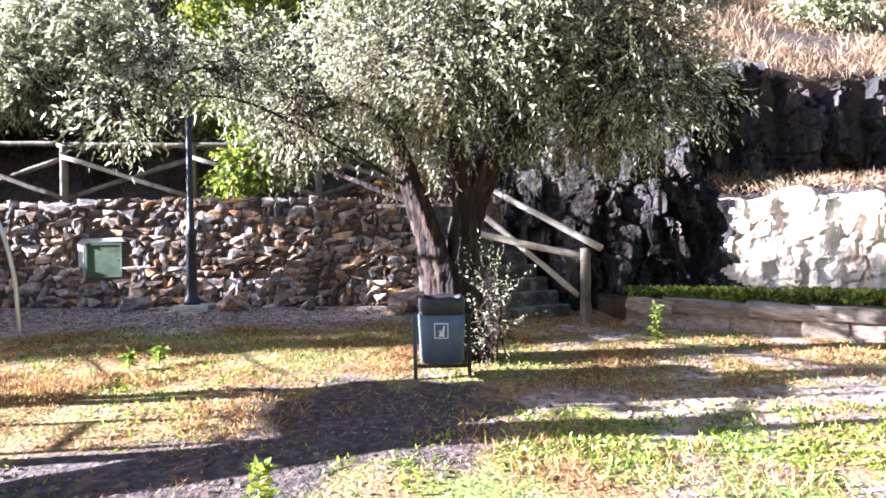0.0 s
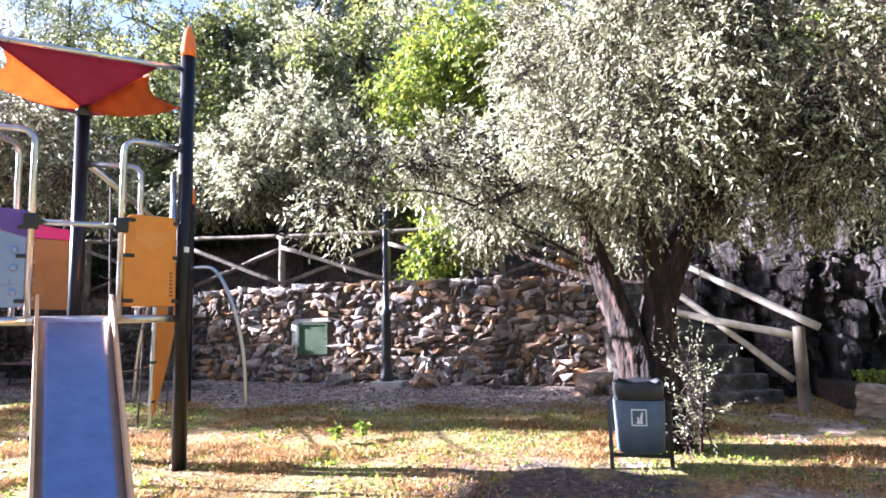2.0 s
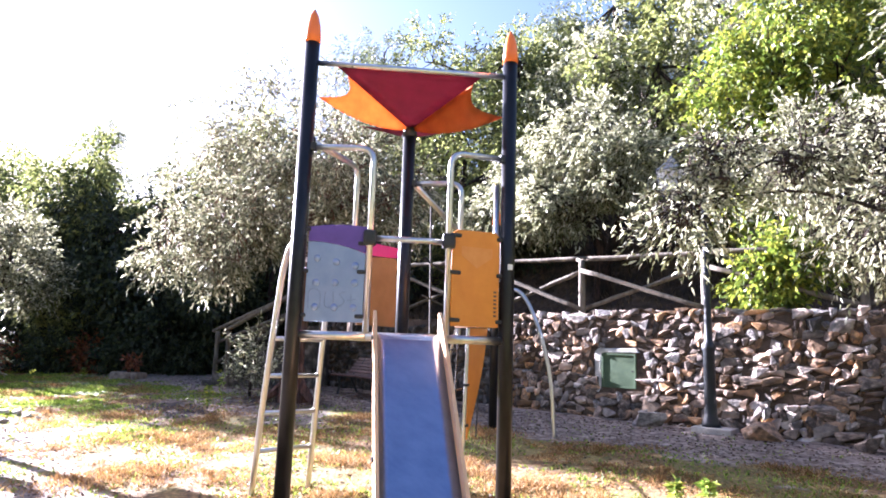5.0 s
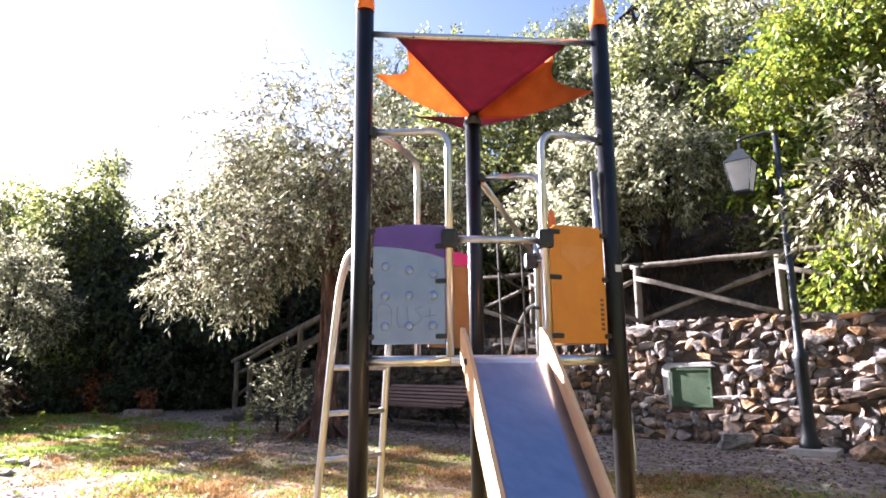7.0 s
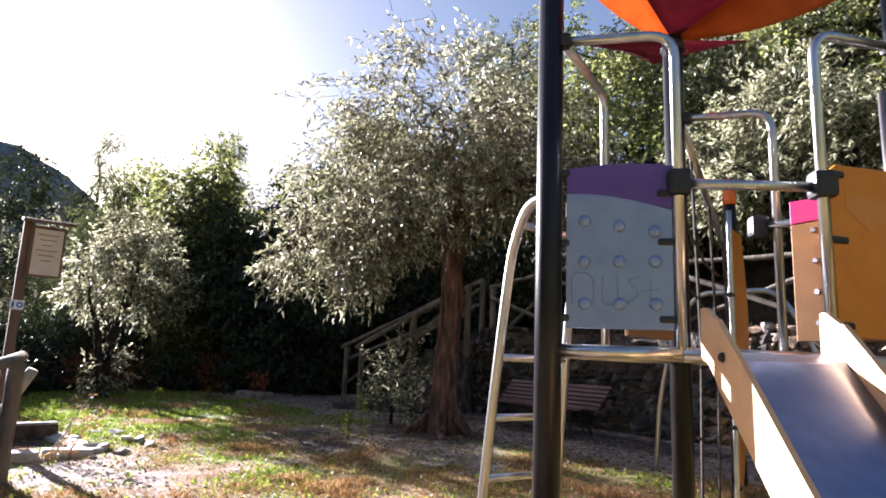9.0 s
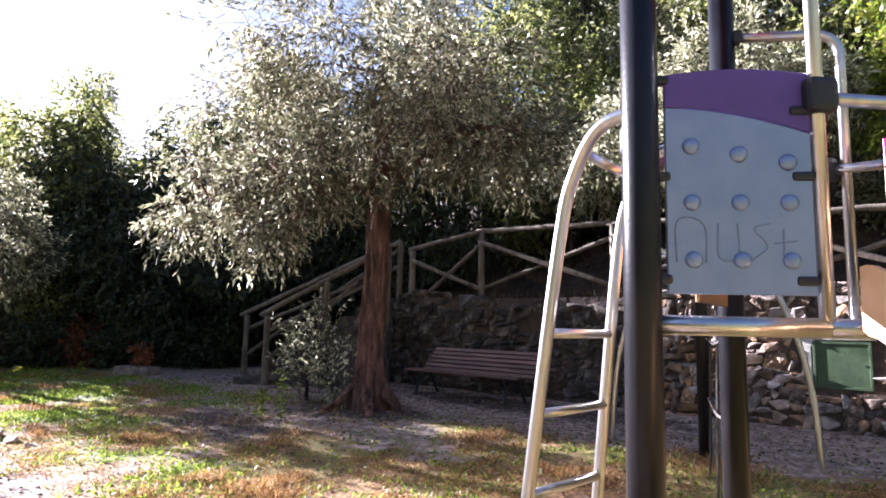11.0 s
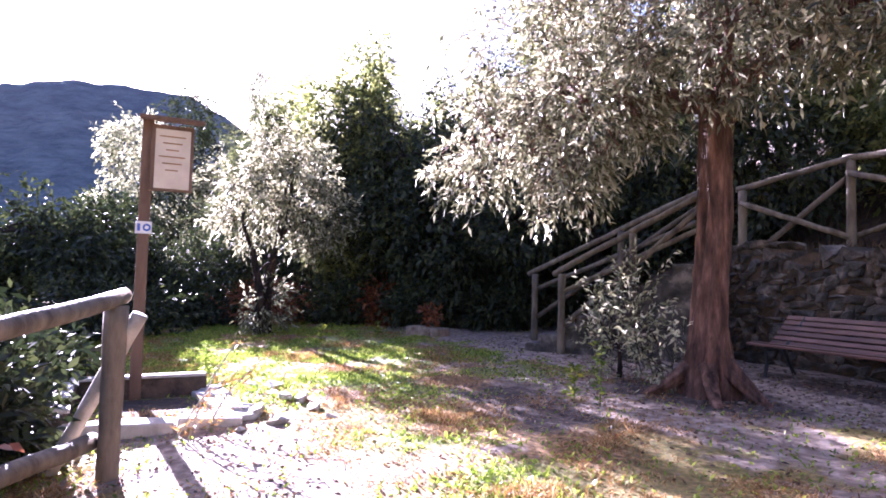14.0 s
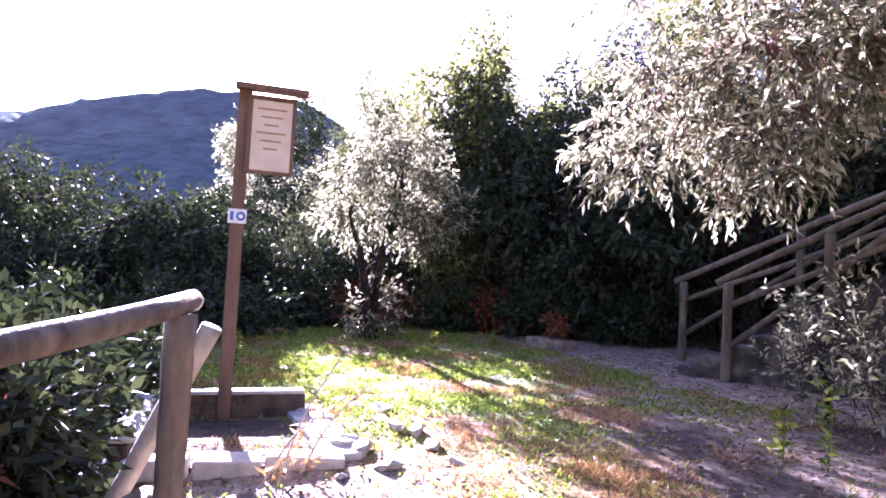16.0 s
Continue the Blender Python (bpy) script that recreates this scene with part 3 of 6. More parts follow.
def wall_core():
    bm = bmesh.new()
    n = 60
    rows = []
    for i in range(n + 1):
        x = WALL_W + (WALL_E - WALL_W) * i / n
        zb, zt = ground_z(x, WALL_Y) - 0.3, wall_top(x) - 0.06
        y = WALL_Y + 0.03 * noise.noise(Vector((x, 0, 5)))
        rows.append([bm.verts.new(p) for p in ((x, y - 0.055, zb), (x, y + 0.045, zt), (x, y + 0.5, zt), (x, y + 0.5, zb))])
    for a, b in zip(rows, rows[1:]):
        for k in range(4):
            bm.faces.new((a[k], a[(k + 1) % 4], b[(k + 1) % 4], b[k]))
    bm.faces.new(rows[0])
    bm.faces.new(rows[-1][::-1])
    bmesh.ops.recalc_face_normals(bm, faces=bm.faces)
    ob = part("wall_north", bm, MORTAR)
    return tagged(ob, "rubble stone retaining wall of brown and grey schist", "wall", kind="structure")


WALL = wall_core()


def stone_meshes(n, seed, material):
    rng = random.Random(seed)
    out = []
    for k in range(n):
        bm = bmesh.new()
        for _ in range(14):
            v = Vector((rng.uniform(-1, 1), rng.uniform(-1, 1), rng.uniform(-1, 1)))
            m = max(abs(c) for c in v)
            v = v / m * rng.uniform(0.88, 1.0)
            bm.verts.new((v.x * 0.5, v.y * 0.5, v.z * 0.5))
        bmesh.ops.convex_hull(bm, input=bm.verts)
        for v in [v for v in bm.verts if not v.link_faces]:
            bm.verts.remove(v)
        me = bpy.data.meshes.new("stone")
        bm.to_mesh(me)
        bm.free()
        me.materials.append(material)
        out.append(me)
    return out


# ---- playground tower ----
PL, PR, PM = (-5.29, 3.515), (-4.08, 4.86), (-5.36, 4.87)
FL, FR = (-4.78, 3.86), (-4.31, 4.33)
SL, SM = (-5.52, 4.02), (-5.56, 4.36)
BM_, BR, BP = (-4.95, 5.12), (-4.50, 5.10), (-4.84, 5.13)
DECK = 1.64


def post_part(tower, p, top, tip=True):
    zb = ground_z(*p) - 0.25
    prof = [(0.066, zb), (0.066, 2.0), (0.066, top)]
    po = part("post", tubed([(p[0], p[1], z) for r, z in prof], [r for r, z in prof], 20), BLACK, tower, "glossy black post", True)
    if tip:
        cap = [(0.070, top), (0.069, top + 0.08), (0.060, top + 0.17), (0.040, top + 0.26), (0.010, top + 0.32)]
        part("post_cap", tubed([(p[0], p[1], z) for r, z in cap], [r for r, z in cap], 20), ORANGE_TIP, po, "pointed orange cap", True)
    return po


def clamp(parent, p, z, toward, size=(0.11, 0.05, 0.035)):
    d = Vector((toward[0] - p[0], toward[1] - p[1], 0)).normalized()
    a = math.degrees(math.atan2(d.y, d.x))
    part("clamp", boxed(size, pose(p[0] + d.x * 0.06, p[1] + d.y * 0.06, z, 0, 0, a), 0.012), PLASTIC, parent)


def tower():
    t = empty("playground_tower", -4.9, 4.4, ground_z(-4.9, 4.4), "black-post playground tower with silver slide, ladder and coloured panels", "playground tower")
    for p, top in ((PL, 4.20), (PR, 4.17), (PM, 3.86)):
        post_part(t, p, top, p != PM)
    # deck: a thick plate on a steel rim
    ring = [PL, FL, FR, PR, BR, BM_, PM, SM, SL]
    bm = bmesh.new()
    lo = [bm.verts.new((x, y, DECK - 0.04)) for x, y in ring]
    hi = [bm.verts.new((x, y, DECK)) for x, y in ring]
    bm.faces.new(hi)
    bm.faces.new(lo[::-1])
    for i in range(len(ring)):
        j = (i + 1) % len(ring)
        bm.faces.new((lo[i], lo[j], hi[j], hi[i]))
    bmesh.ops.recalc_face_normals(bm, faces=bm.faces)
    part("deck", bm, PLASTIC, t, "dark grey deck plate")
    for a, b in ((PL, FL), (FL, FR), (FR, PR), (PR, BR), (BR, BM_), (BM_, PM), (PM, SM), (SM, SL), (SL, PL)):
        part("deck_rim", tubed([(a[0], a[1], DECK - 0.02), (b[0], b[1], DECK - 0.02)], 0.035, 12), STEEL, t, smooth=True)
    # standing pipes with bent tops that run to the posts
    for f, p, zt in ((FL, PL, 3.22), (FR, PR, 3.22), (SM, PL, 3.3), (BP, PM, 3.2)):
        pipe = part("grab_pipe", tubed(bend_pipe((f[0], f[1], DECK - 0.03), (f[0], f[1], zt), (p[0], p[1], zt + 0.02), 0.13), 0.026, 12), STEEL, t, "polished bent steel pipe", True)
        clamp(pipe, p, zt + 0.02, f, (0.08, 0.07, 0.07))
    for p, q in ((PL, FL), (PR, FR)):
        x, y = p[0] + (q[0] - p[0]) * 0.1, p[1] + (q[1] - p[1]) * 0.1
        if p == PR:
            part("grab_pipe", tubed([(x - 0.05, y - 0.02, DECK), (x - 0.05, y - 0.02, 3.0)], 0.024, 12), STEEL, t, "polished steel pipe", True)
    for a, b, z in ((FL, FR, 2.44), (BM_, BR, 2.46), (SL, SM, 2.46)):
        bar = part("safety_bar", tubed([(a[0], a[1], z), (b[0], b[1], z - 0.01)], 0.025, 12), STEEL, t, smooth=True)
        for e in (a, b):
            part("bar_joint", boxed((0.11, 0.11, 0.13), pose(e[0], e[1], z, 0, 0, 44), 0.025), PLASTIC, bar, "black bar joint")
    # panel left of the slide: silver tinted with the sky's blue, nine studs, purple arched head
    w = math.dist(PL, FL)
    m = facing(PL, FL)
    a0, a1 = 0.085, w - 0.03
    zb, zt = DECK + 0.09, DECK + 0.91
    n = 10
    arch = [(a0 + (a1 - a0) * i / n, zt - 0.145 - 0.10 * (i / n) ** 1.8) for i in range(n + 1)]
    panel = part("stud_panel", plate([(a1, zb), *reversed(arch), (a0, zb)], 0.022, m, 0.004), GREYPANEL, t, "silver panel with round studs, the sky's blue put into its colour")
    head = [(a0 + (a1 - a0) * i / n, zt - 0.02 + 0.02 * math.sin(math.pi * i / n)) for i in range(n + 1)]
    part("head_panel", plate([*[(x, z + 0.004) for x, z in arch], *reversed(head)], 0.022, m, 0.004), PURPLE, t, "purple arched panel")
    for i in range(3):
        for j in range(3):
            x, z = a0 + 0.09 + i * 0.165, zb + 0.12 + j * 0.205 - (0.03 * i if j == 2 else 0)
            bm = bmesh.new()
            tube(bm, [(x, -0.010, z), (x, -0.020, z), (x, -0.027, z)], [0.031, 0.029, 0.016], 14)
            bm.transform(m)
            part("stud", bm, GREYPANEL, panel, smooth=True)
    scrawl = bmesh.new()
    for s in ([(0.17, 0.08), (0.17, 0.22), (0.22, 0.24), (0.26, 0.2), (0.26, 0.08)], [(0.30, 0.22), (0.30, 0.1), (0.36, 0.1), (0.36, 0.22)], [(0.46, 0.22), (0.41, 0.2), (0.45, 0.14), (0.40, 0.09)], [(0.50, 0.2), (0.50, 0.1)], [(0.47, 0.15), (0.54, 0.16)]):
        tube(scrawl, arc_points([(a0 + (x - 0.14) * 1.1, -0.0125, zb + z + 0.03) for x, z in s], 4), 0.0032, 5)
    scrawl.transform(m)
    part("scrawl", scrawl, SCRAWL, panel, "faded dark marker scrawl")
    for z in (zb + 0.05, zb + 0.42, zt - 0.04):
        clamp(panel, PL, z, FL, (0.085, 0.045, 0.034))
        clamp(panel, FL, z - (0.12 if z > zt - 0.1 else 0.0), PL, (0.075, 0.045, 0.034))
    # orange panel right of the slide
    w = math.dist(FR, PR)
    m = facing(FR, PR)
    op = part("orange_panel", plate([(0.03, zb), (0.03, zt - 0.04), (0.08, zt), (w - 0.12, zt + 0.01), (w - 0.085, zt - 0.03), (w - 0.085, zb)], 0.022, m, 0.004), ORANGE, t, "orange plastic panel")
    bars = bmesh.new()
    for k in range(7):
        box(bars, (0.028, 0.004, 0.018), m @ pose(w - 0.125, -0.013, zb + 0.1 + 0.034 * k))
    part("maker_mark", bars, SIGN_WOOD, op, "small dark printed mark")
    part("heart_mark", plate([(0.12, 0.62), (0.12, 0.70), (0.42, 0.70), (0.42, 0.62), (0.27, 0.52)], 0.003, m @ pose(0, -0.0125, zb - 0.02)), surface("worn_orange", [(0.3, (0.64, 0.235, 0.03)), (0.7, (0.70, 0.29, 0.06))], 12, 6, 0.5, 0, vary=0), op, "faded worn patch")
    for z in (zb + 0.05, zb + 0.45, zt - 0.05):
        clamp(op, PR, z, FR)
        clamp(op, FR, z, PR)
    part("label_plate", boxed((0.05, 0.006, 0.05), facing(FR, PR) @ pose(w - 0.01, -0.07, 2.26), 0.002), WHITE, t, "small white label")
    # ochre and magenta half-panels on the two rear sides
    for a, b, s0, s1 in ((PL, PM, 0.72, 1.25), (PM, PR, 0.70, 1.18)):
        m = facing(a, b)
        low = part("half_panel", plate([(s0, zb), (s0, zt - 0.17), (s1, zt - 0.14), (s1, zb)], 0.022, m, 0.004), BROWNPANEL, t, "ochre panel with climbing studs")
        part("half_panel_head", plate([(s0, zt - 0.163), (s0, zt - 0.03), (s1, zt - 0.03), (s1, zt - 0.133)], 0.022, m, 0.004), PINK, t, "magenta panel head")
        for j in range(4):
            bm = bmesh.new()
            tube(bm, [(s0 + 0.12, -0.01, zb + 0.1 + 0.17 * j), (s0 + 0.12, -0.024, zb + 0.1 + 0.17 * j)], [0.02, 0.012], 10)
            bm.transform(m)
            part("stud", bm, STEEL, low)
    # slide
    mid = Vector(((FL[0] + FR[0]) / 2, (FL[1] + FR[1]) / 2, 0))
    go = Vector((0.765, -0.644, 0))
    side = Vector((0.644, 0.765, 0))
    hw = 0.255
    run = [(0.06, DECK), (0.20, DECK - 0.03), (0.38, DECK - 0.17), (1.57, 0.39), (1.86, 0.27), (2.3, 0.25)]
    line = arc_points([mid + go * s + Vector((0, 0, z)) for s, z in run], 5)
    bm = bmesh.new()
    rows = []
    for p in line:
        rows.append([bm.verts.new(p + side * u + Vector((0, 0, dz))) for u, dz in ((-hw, 0.012), (-hw * 0.7, 0), (hw * 0.7, 0), (hw, 0.012), (hw, -0.02), (-hw, -0.02))])
    for a, b in zip(rows, rows[1:]):
        for k in range(6):
            bm.faces.new((a[k], a[(k + 1) % 6], b[(k + 1) % 6], b[k]))
    bmesh.ops.recalc_face_normals(bm, faces=bm.faces)
    sl = part("slide_bed", bm, SLIDE, t, "smooth stainless slide bed", True)
    for sgn in (-1, 1):
        bm = bmesh.new()
        prev = None
        for i, p in enumerate(line):
            f = i / (len(line) - 1)
            h = 0.165 + 0.03 * math.exp(-((f - 0.05) / 0.08) ** 2)
            low = -0.04 - 0.09 * smooth(0.05, 0.3, f)
            o = p + side * sgn * (hw + 0.012)
            q = [bm.verts.new(o + side * e + Vector((0, 0, z))) for e, z in ((-0.012, low), (0.012, low), (0.012, h), (-0.012, h))]
            if prev:
                for k in range(4):
                    bm.faces.new((prev[k], prev[(k + 1) % 4], q[(k + 1) % 4], q[k]))
            else:
                bm.faces.new(q)
            prev = q
        bm.faces.new(prev[::-1])
        bmesh.ops.recalc_face_normals(bm, faces=bm.faces)
        cheek = part("slide_side", bm, CREAM, t, "cream slide side board")
        for i in (9, 13, 17):
            c = line[i] + side * sgn * (hw + 0.026) + Vector((0, 0, 0.05))
            part("bolt", tubed([c, c + side * sgn * 0.014], [0.022, 0.016], 10), PLASTIC, cheek)
    e = mid + go * 2.1
    part("slide_foot", boxed((0.06, 0.4, 0.24), pose(e.x, e.y, ground_z(e.x, e.y) + 0.03, 0, 0, -44)), BLACK, t)
    # ladder on the west side
    rails = [arc_points([(-5.33, 3.56, 2.42), (-5.48, 3.57, 2.38), (-5.60, 3.60, 2.22), (-5.68, 3.62, 1.95), (-5.82, 3.63, 1.0), (-5.95, 3.66, 0.08)], 6),
             arc_points([(-5.38, 4.10, 2.42), (-5.50, 4.12, 2.38), (-5.60, 4.14, 2.22), (-5.67, 4.16, 1.95), (-5.78, 4.19, 1.0), (-5.88, 4.22, 0.08)], 6)]
    for pts in rails:
        part("ladder_rail", tubed(pts, 0.027, 12), STEEL, t, "bent steel ladder rail", True)
    for z in (2.30, 1.58, 1.25, 0.92, 0.59):
        q = [min(pts, key=lambda p: abs(p.z - z)) for pts in rails]
        q = [Vector((np.interp(-z, [-p.z for p in pts], [p.x for p in pts]), np.interp(-z, [-p.z for p in pts], [p.y for p in pts]), z)) for pts in rails]
        part("rung", tubed(q, 0.021, 10), STEEL, t, smooth=True)
    # top bar and canopy
    part("top_bar", tubed([(PL[0], PL[1], 4.02), (PR[0], PR[1], 4.04)], 0.024, 12), STEEL, t, smooth=True)
    bar_l, bar_r = Vector((-5.13, 3.68, 4.0)), Vector((-4.25, 4.67, 4.02))
    low = Vector((PM[0], PM[1], 3.80))
    hook_l, hook_r = Vector((-5.27, 3.60, 3.72)), Vector((-4.14, 4.84, 3.66))
    back = [Vector((-5.95, 4.62, 3.90)), Vector((-5.7, 5.2, 3.86)), Vector((-5.05, 5.45, 3.90))]

    def cloth(a, b, c, sag, material, label, scallop=0.16):
        n = 9
        bm = bmesh.new()
        g = {}
        for i in range(n + 1):
            for j in range(n + 1 - i):
                u, v = i / n, j / n
                p = a * (1 - u - v) + b * u + c * v
                p = p + (c - p) * scallop * 4 * u * (1 - u - v)
                g[i, j] = bm.verts.new(p - Vector((0, 0, sag * (27 * u * v * (1 - u - v) * 0.4 + (2.2 * u * v if scallop and sag > 0.1 else 0)))))
        for i in range(n):
            for j in range(n - i):
                bm.faces.new((g[i, j], g[i + 1, j], g[i, j + 1]))
                if j < n - i - 1:
                    bm.faces.new((g[i + 1, j], g[i + 1, j + 1], g[i, j + 1]))
        r = bmesh.ops.solidify(bm, geom=list(bm.faces), thickness=0.006)
        part("canopy_sail", bm, material, t, label, True)

    cloth(bar_l, bar_r, low, 0.05, PURPLE_CLOTH, "crimson canopy cloth", 0.0)
    cloth(bar_l.lerp(low, 0.12), hook_l, low, 0.16, ORANGE_CLOTH, "orange canopy cloth, worn corner")
    cloth(bar_r.lerp(low, 0.12), hook_r, low, 0.16, ORANGE_CLOTH, "orange canopy cloth")
    cloth(back[0], back[1], low, 0.06, PURPLE_CLOTH, "crimson canopy cloth, frayed edge")
    cloth(back[1], back[2], low, 0.06, PURPLE_CLOTH, "crimson canopy cloth")
    part("mast_head", tubed([(PM[0], PM[1], 3.72), (PM[0], PM[1], 3.84)], [0.085, 0.06], 14), PLASTIC, t, smooth=True)
    for f in (0.1, 0.3, 0.5, 0.7, 0.9):
        q = bar_l.lerp(bar_r, f)
        part("cord", tubed([q, q + Vector((0.0, 0.0, 0.04))], 0.012, 6), ROPE, t)
    return t


tower()


def climber():
    """The short post beyond the tower with two arched pipes, beam, rope net and curved orange board."""
    sx, sy = -6.46, 7.95
    t = empty("rope_climber", sx, sy, ground_z(sx, sy), "black climbing post with arched steel pipes, ropes and curved orange board", "climbing frame")
    post_part(t, (sx, sy), 3.40)
    for bx in (-5.46, -7.47):
        g = ground_z(bx, 8.0) - 0.1
        s = 1 if bx > sx else -1
        part("arched_pipe", tubed(arc_points([(sx + 0.06 * s, sy, 2.42), (sx + 0.45 * s, sy + 0.02, 2.36), (sx + 0.75 * s, sy + 0.03, 1.85), (bx - 0.07 * s, sy + 0.05, 1.15), (bx, 8.0, g)], 6), 0.028, 12), STEEL, t, "bent steel climbing pipe", True)
    part("beam", tubed([(PM[0], PM[1] + 0.06, 3.25), (sx, sy - 0.06, 2.75)], 0.03, 10), STEEL, t, "slanting steel beam", True)
    bx, by = -5.77, 6.45
    m = pose(bx, by, 0, 0, 0, 103)
    edge = [(0.025 + 0.56 * math.sin(math.pi * 0.75 * k / 12), 0.45 + 2.35 * k / 12) for k in range(13)]
    board = part("curved_board", plate(edge + [(0.025, 2.8)], 0.025, m, 0.004), ORANGE, t, "curved orange climbing board")
    part("board_pipe", tubed(arc_points([m @ Vector(q) for q in ((-0.06, 0, 0.1), (-0.035, 0, 0.9), (0, 0, 1.7), (0.03, 0, 2.95))], 6), 0.024, 10), STEEL, t, smooth=True)
    for k, (u, z) in enumerate(((0.12, 0.85), (0.27, 1.25), (0.34, 1.62), (0.18, 2.05), (0.38, 2.3))):
        part("foothold", tubed([m @ Vector((u, 0.012, z)), m @ Vector((u, 0.04, z))], [0.038, 0.026], 10), GREEN_BOX if k % 2 == 0 else BROWNPANEL, board, "small climbing foothold")
    for z in (0.62, 1.1, 2.2):
        part("clamp", boxed((0.10, 0.05, 0.035), m @ pose(-0.01, 0, z), 0.01), PLASTIC, board)
    for k in range(3):
        f = 0.2 + 0.28 * k
        top = Vector((PM[0] + (sx - PM[0]) * f, PM[1] + (sy - PM[1]) * f, 3.22 - 0.5 * f))
        part("rope", tubed([top, top + Vector((0.02, 0.03, -1.4)), (top.x, top.y, ground_z(top.x, top.y))], 0.012, 6), ROPE, t)
    for z in (1.1, 1.6, 2.1, 2.5):
        part("rope", tubed(arc_points([(-5.5, 5.3, z), (-5.8, 6.1, z - 0.08), (-6.1, 6.9, z - 0.05)], 4), 0.011, 6), ROPE, t)


climber()


# ---- litter bin ----
def litter_bin():
    x, y = -0.02, 5.62
    g = ground_z(x, y)
    t = empty("litter_bin", x, y, g, "slate-grey park litter bin hung between two dark posts", "litter bin")
    def shell(levels, wave=0.0):
        """A rounded-square skin through levels of height and half width, open at the top with a turned-in lip."""
        bm = bmesh.new()
        rows = []
        for z, a in levels:
            row = []
            for k in range(36):
                c, s = math.cos(math.tau * k / 36), math.sin(math.tau * k / 36)
                u, v = math.copysign(abs(c) ** 0.5, c), math.copysign(abs(s) ** 0.5, s)
                row.append(bm.verts.new((x + u * a, y + v * a, g + z + wave * math.sin(5 * k) * (z > 0.7))))
            rows.append(row)
        for p, q in zip(rows, rows[1:]):
            for k in range(36):
                bm.faces.new((p[k], p[(k + 1) % 36], q[(k + 1) % 36], q[k]))
        bm.faces.new(rows[0][::-1])
        return bm

    body = part("body", shell([(0.17, 0.175), (0.185, 0.195), (0.60, 0.213), (0.602, 0.195), (0.40, 0.19)]), BIN_GREY, t, "slate-grey sheet metal body", True)
    part("rim", shell([(0.40, 0.15), (0.603, 0.190), (0.65, 0.205), (0.735, 0.209), (0.755, 0.19), (0.745, 0.17), (0.5, 0.155)], 0.008), PLASTIC, t, "black liner folded over the rim", True)
    for s in (-1, 1):
        part("post", boxed((0.035, 0.05, 0.62), pose(x + s * 0.245, y, g + 0.27), 0.006), LAMP_PAINT, t)
    part("cross_bar", boxed((0.455, 0.03, 0.03), pose(x, y, g + 0.12), 0.005), LAMP_PAINT, t)
    st = part("sticker", boxed((0.125, 0.004, 0.135), pose(x - 0.005, y - 0.216, g + 0.47, -1, 0, 0), 0.001), WHITE, body, "white pictogram sticker")
    part("sticker_field", boxed((0.105, 0.003, 0.115), pose(x - 0.005, y - 0.2192, g + 0.47, -1, 0, 0), 0.001), BIN_GREY, body)
    mk = bmesh.new()
    box(mk, (0.02, 0.003, 0.06), pose(x + 0.012, y - 0.222, g + 0.465, -1, 8, 0))
    box(mk, (0.016, 0.003, 0.045), pose(x - 0.012, y - 0.222, g + 0.452, -1, -10, 0))
    box(mk, (0.05, 0.003, 0.018), pose(x - 0.002, y - 0.2221, g + 0.43, -1, 0, 0))
    box(mk, (0.012, 0.003, 0.02), pose(x + 0.02, y - 0.222, g + 0.505, -1, 0, 0))
    part("pictogram", mk, WHITE, body, "plain white pictogram")


litter_bin()


# ---- street lamp ----
def street_lamp():
    x, y = -4.02, 9.93
    g = ground_z(x, y)
    t = empty("street_lamp", x, y, g, "dark green iron street lamp with hanging four-sided lantern", "street lamp")
    part("footing", boxed((0.55, 0.4, 0.12), pose(x + 0.05, y, g + 0.02), 0.015), CONCRETE, t, "pale concrete footing")
    prof = [(0.13, 0.08), (0.125, 0.14), (0.095, 0.22), (0.085, 0.30), (0.08, 1.15), (0.098, 1.18), (0.098, 1.25), (0.06, 1.29), (0.052, 1.5), (0.038, 4.25)]
    part("pole", tubed([(x, y, g + z) for r, z in prof], [r for r, z in prof], 16), LAMP_PAINT, t, smooth=True)
    part("arm", tubed(arc_points([(x, y, g + 4.08), (x - 0.02, y, g + 4.30), (x - 0.2, y, g + 4.33), (x - 0.5, y, g + 4.30)], 5), 0.022, 8), LAMP_PAINT, t, smooth=True)
    lx, z0 = x - 0.48, g + 4.26
    lan = part("lantern_cap", tubed([(lx, y, z0), (lx, y, z0 - 0.10), (lx, y, z0 - 0.12), (lx, y, z0 - 0.2), (lx, y, z0 - 0.3)], [0.025, 0.03, 0.10, 0.15, 0.27], 4), LAMP_PAINT, t, "dark iron lantern roof")
    part("lantern_glass", tubed([(lx, y, z0 - 0.302), (lx, y, z0 - 0.72)], [0.24, 0.145], 4), GLASS, lan, "white frosted glass")
    fr = bmesh.new()
    for k in range(4):
        a = math.pi / 2 * k
        ref = Vector((0, 0, -1)).orthogonal().normalized()
        q = Vector((0, 0, -1)).cross(ref)
        d = ref * math.cos(a) + q * math.sin(a)
        c = Vector((lx, y, 0))
        tube(fr, [c + d * 0.25 + Vector((0, 0, z0 - 0.30)), c + d * 0.152 + Vector((0, 0, z0 - 0.73))], 0.010, 6)
    part("lantern_frame", fr, LAMP_PAINT, lan)
    part("lantern_base", tubed([(lx, y, z0 - 0.72), (lx, y, z0 - 0.745)], [0.155, 0.155], 4), LAMP_PAINT, lan)


street_lamp()


